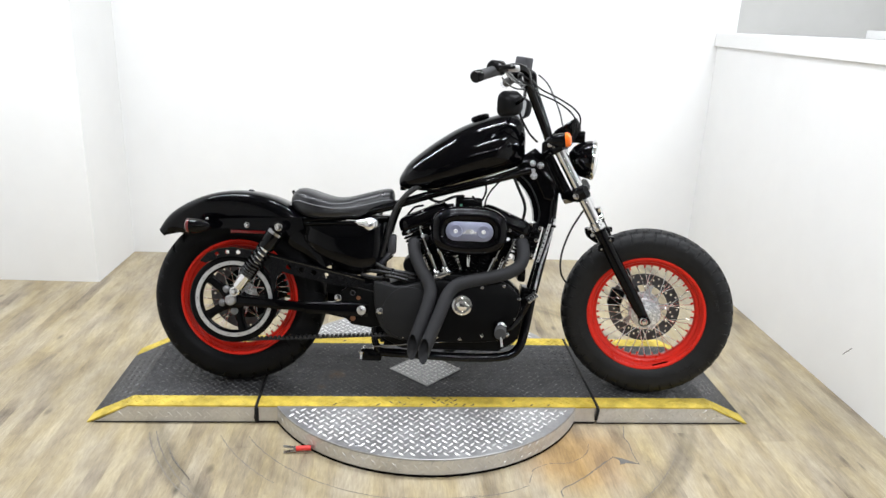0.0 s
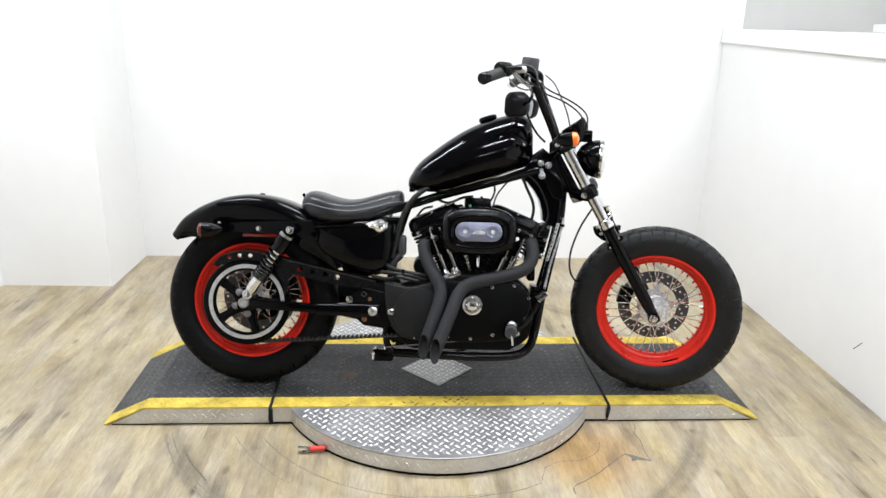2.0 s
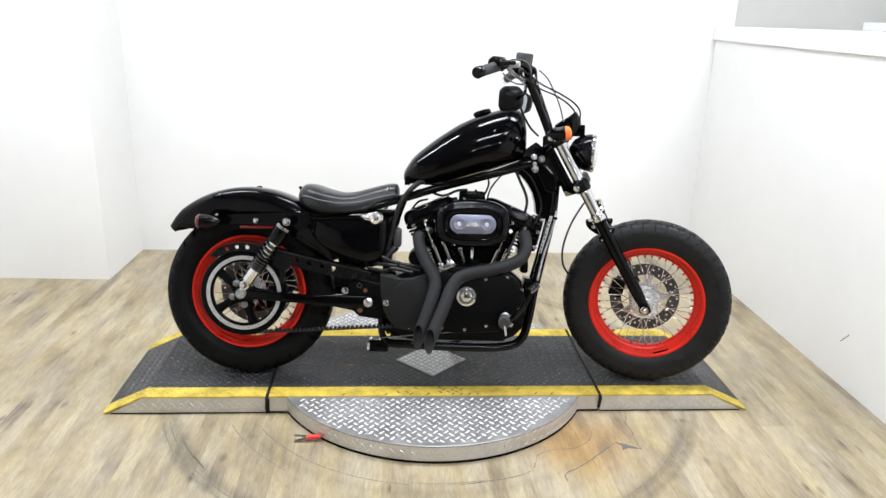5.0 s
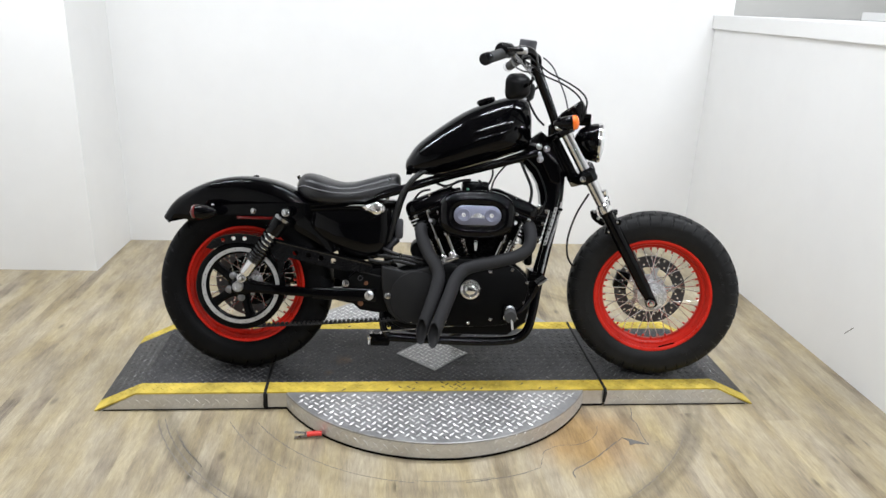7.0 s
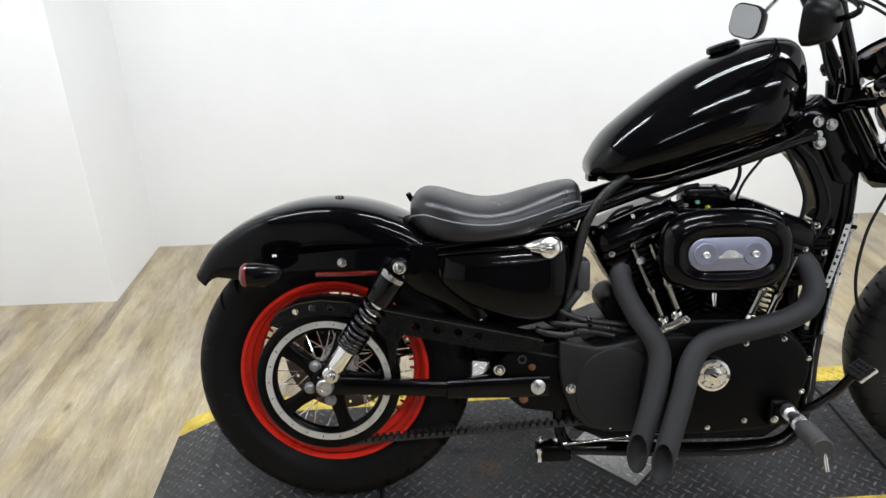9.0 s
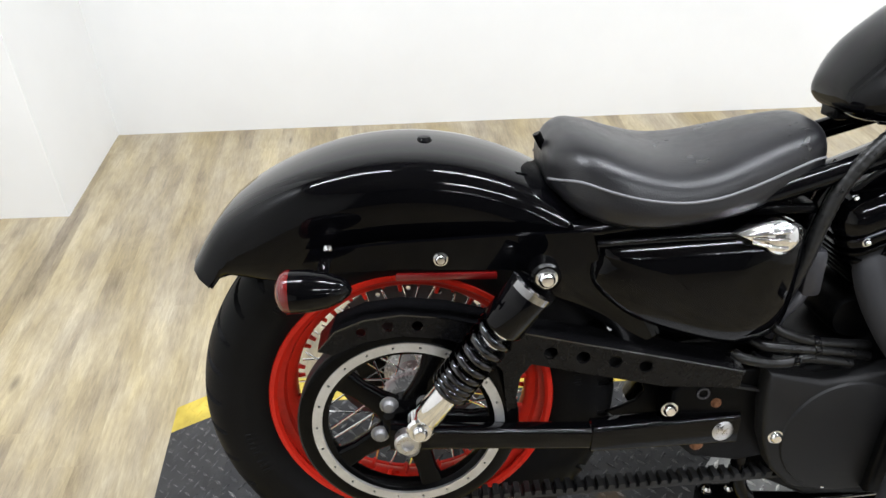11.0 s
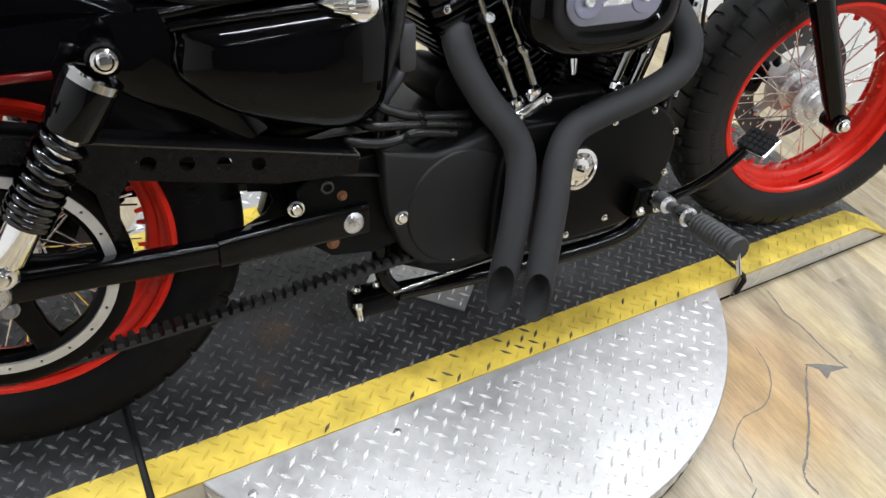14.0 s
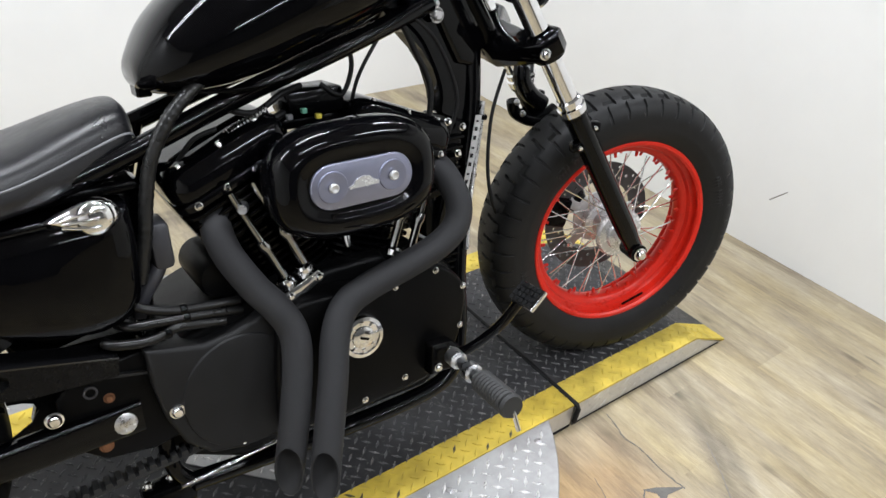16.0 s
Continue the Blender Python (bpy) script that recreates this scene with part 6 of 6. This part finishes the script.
    front("lens", lathe([(0.0258, 0.058), (0.0258, 0.066), (0.022, 0.074), (0.012, 0.079), (0, 0.080)], 28, sm), AMBER, "amber lens", 45, sig)
    front("stalk", tube([sg + Vector((0.02, 0, 0)), Vector((sg.x + 0.03, sg.y * 0.62, sg.z - 0.012))], 0.008, 10), CHROME, "", 50, sig)
    bolt(sg + Vector((0.005, sgn * 0.012, -0.012)), 0.007, 0.008, (0, sgn, 0), parent=sig, m=STEER)
# control cables
for pts, r, mt in (([(1.0, -0.235, 1.168), (1.044, -0.17, 1.155), (1.092, -0.13, 1.131), (1.160, -0.10, 1.106), (1.216, -0.10, 1.072), (1.240, -0.10, 1.036), (1.234, -0.08, 0.985), (1.215, -0.05, 0.94)], 0.0032, GRIP),
                   ([(0.985, -0.25, 1.150), (1.03, -0.19, 1.140), (1.076, -0.14, 1.118), (1.149, -0.11, 1.094), (1.203, -0.11, 1.057), (1.226, -0.10, 1.018), (1.222, -0.07, 0.972), (1.205, -0.05, 0.93)], 0.0032, GRIP),
                   ([(1.112, 0.13, 1.225), (1.145, 0.11, 1.190), (1.175, 0.10, 1.130), (1.196, 0.09, 1.076), (1.209, 0.08, 1.020)], 0.0030, GREYPLASTIC),
                   ([(0.940, -0.275, 1.172), (0.955, -0.265, 1.152), (0.985, -0.235, 1.138), (1.025, -0.19, 1.138)], 0.0030, TUBECHROME),
                   ([(0.930, -0.28, 1.148), (0.950, -0.27, 1.128), (0.985, -0.235, 1.118), (1.02, -0.20, 1.122)], 0.0030, TUBECHROME),
                   ([(1.0, -0.20, 1.10), (1.01, -0.17, 1.04), (1.05, -0.12, 0.98), (1.09, -0.07, 0.95)], 0.004, GRIP)):
    part("control_cable", tube(pts, r, 8, 10), mt, bike, smooth=60)
part("brake_hose", tube([(1.30, 0.05, 0.70), (1.25, 0.03, 0.62), (1.215, 0.0, 0.53), (1.215, -0.01, 0.46), (1.25, 0.02, 0.41)], 0.0038, 8, 10), GRIP, bike, smooth=60)
hb = part("hose_bracket", tube([(1.322, 0.055, 0.634), (1.334, 0.06, 0.606), (1.384, 0.06, 0.582), (1.440, 0.06, 0.600)], 0.013, 12, 6), BLACK2, bike, "black brake hose bracket", smooth=50)
part("hose_elbow", tube([(1.352, 0.06, 0.700), (1.352, 0.06, 0.672), (1.372, 0.06, 0.640), (1.405, 0.06, 0.615)], 0.019, 14, 5), BLACK, hb, smooth=60)
part("hose_fitting", lathe([(0, 0.02), (0.010, 0.018), (0.013, 0.008), (0.013, -0.010), (0.017, -0.014), (0.017, -0.022), (0, -0.022)], 8, along((1.362, 0.052, 0.700), (-0.3, -0.5, 1))), CHROME, hb, "chrome hose nut", smooth=30)
for x, z in ((1.325, 0.632), (1.340, 0.606)):
    bolt((x, 0.045, z), 0.006, 0.008, parent=hb, material=STEEL)
petcock = part("choke_bracket", turned(box(-0.018, 0.018, -0.02, 0.02, -0.010, 0.010, 0.004), Matrix.Translation((1.075, -0.04, 0.635))), BLACK2, bike, smooth=40)
for dx, dz in ((-0.012, 0.012), (0.010, 0.012), (0.0, -0.004)):
    bolt((1.075 + dx, -0.060, 0.635 + dz), 0.006, 0.010, parent=petcock)

# ---- small things on the floor ----
clip = thing("battery_clip", pose(0.285, -0.452, 0.014, 0, 0, 4), "red-handled steel spring clip lying on the floor", "clip")
part("handle", tube([(-0.005, 0, 0.0), (0.02, 0, 0.002), (0.045, 0, 0.001)], 0.009, 12, 4, True, None), CLIPRED, clip, "red plastic sleeve", smooth=50)
for sgn in (-1, 1):
    part("jaw", turned(box(-0.045, 0.0, -0.006, 0.006, -0.001, 0.001), Matrix.Translation((-0.002, 0, sgn * 0.004)) @ pose(0, 0, 0, 0, sgn * 10)), STEEL, clip)
part("spring", lathe([(0.005, -0.007), (0.008, -0.006), (0.008, 0.006), (0.005, 0.007)], 14, Matrix.Translation((-0.008, 0, 0)), closed=True), STEEL, clip)

# ---- cracks in the floor ----
def ribbon(pts, w, z=0.0008):
    bm = bmesh.new()
    rng = random.Random(3)
    pts = curve([(x, y, 0) for x, y in pts], 6)
    rows_ = []
    for k, p in enumerate(pts):
        d = (pts[min(k + 1, len(pts) - 1)] - pts[max(k - 1, 0)]).normalized()
        nrm = Vector((-d.y, d.x, 0))
        ww = w * rng.uniform(0.2, 0.75)
        j = rng.uniform(-0.0012, 0.0012)
        rows_.append((bm.verts.new(p + nrm * (ww + j) + Vector((0, 0, z))), bm.verts.new(p - nrm * (ww - j) + Vector((0, 0, z)))))
    for a, b in zip(rows_, rows_[1:]):
        bm.faces.new((a[0], b[0], b[1], a[1]))
    return bm


for pts, w in (([(1.474, -0.285), (1.466, -0.322), (1.454, -0.360), (1.461, -0.405), (1.454, -0.475), (1.459, -0.527)], 0.0026),
               ([(1.380, -0.482), (1.335, -0.519), (1.290, -0.561), (1.236, -0.607), (1.203, -0.631), (1.172, -0.650), (1.156, -0.668), (1.153, -0.70)], 0.0036),
               ([(1.312, -0.40), (1.288, -0.462), (1.224, -0.513), (1.152, -0.520), (1.104, -0.540), (1.080, -0.560), (1.072, -0.590), (1.056, -0.630)], 0.0019),
               ([(1.056, -0.64), (0.981, -0.675), (0.887, -0.697), (0.80, -0.712)], 0.0026),
               ([(-0.144, -0.449), (-0.12, -0.492), (-0.094, -0.529), (-0.037, -0.605)], 0.0028)):
    part("crack", ribbon(pts, w), CRACK, floor)
for radius, a0, a1, w in ((1.003, 205, 219, 0.0030), (1.003, 296, 330, 0.0030), (1.028, 200, 250, 0.0040), (1.052, 200, 240, 0.0034), (0.745, 211, 262, 0.0030), (0.828, 207, 232, 0.0030), (0.735, 262, 282, 0.0022)):
    n = int((a1 - a0) / 3)
    arc = [(DX + radius * math.cos(radians(a0 + (a1 - a0) * k / n)), DY + radius * math.sin(radians(a0 + (a1 - a0) * k / n))) for k in range(n + 1)]
    part("scored_ring", ribbon(arc, w), GROOVE, floor)
part("chip", prism([(1.376, -0.478), (1.407, -0.490), (1.462, -0.524), (1.415, -0.517), (1.392, -0.527), (1.396, -0.502)], 0.0004, 0.0009, axis="z"), CRACK, floor, "grey patch where the vinyl is torn")

# ---- floor planks ----
WID, LEN = 0.152, 1.22
rng = random.Random(11)
plank_mesh = None
x = -1.55
while x < XR - 0.001:
    y = -2.75 - rng.random() * LEN
    w = min(WID, XR - x)
    while y < YB:
        y1 = min(y + LEN, YB + 0.02)
        if y1 > -2.6 and not (x < XL - WID and y > YCOL + 0.01):
            full_ = w == WID and y1 - y > LEN - 0.001
            if full_ and plank_mesh is not None:
                ob = new("plank", plank_mesh)
                ob.parent = floor
            else:
                ob = part("plank", box(0.0001, w - 0.0001, 0.0, y1 - y, -0.0055, 0, 0.00015), PLANK, floor)
                if full_:
                    plank_mesh = ob.data
            ob.location = (x, y, 0)
        y += LEN
    x += WID
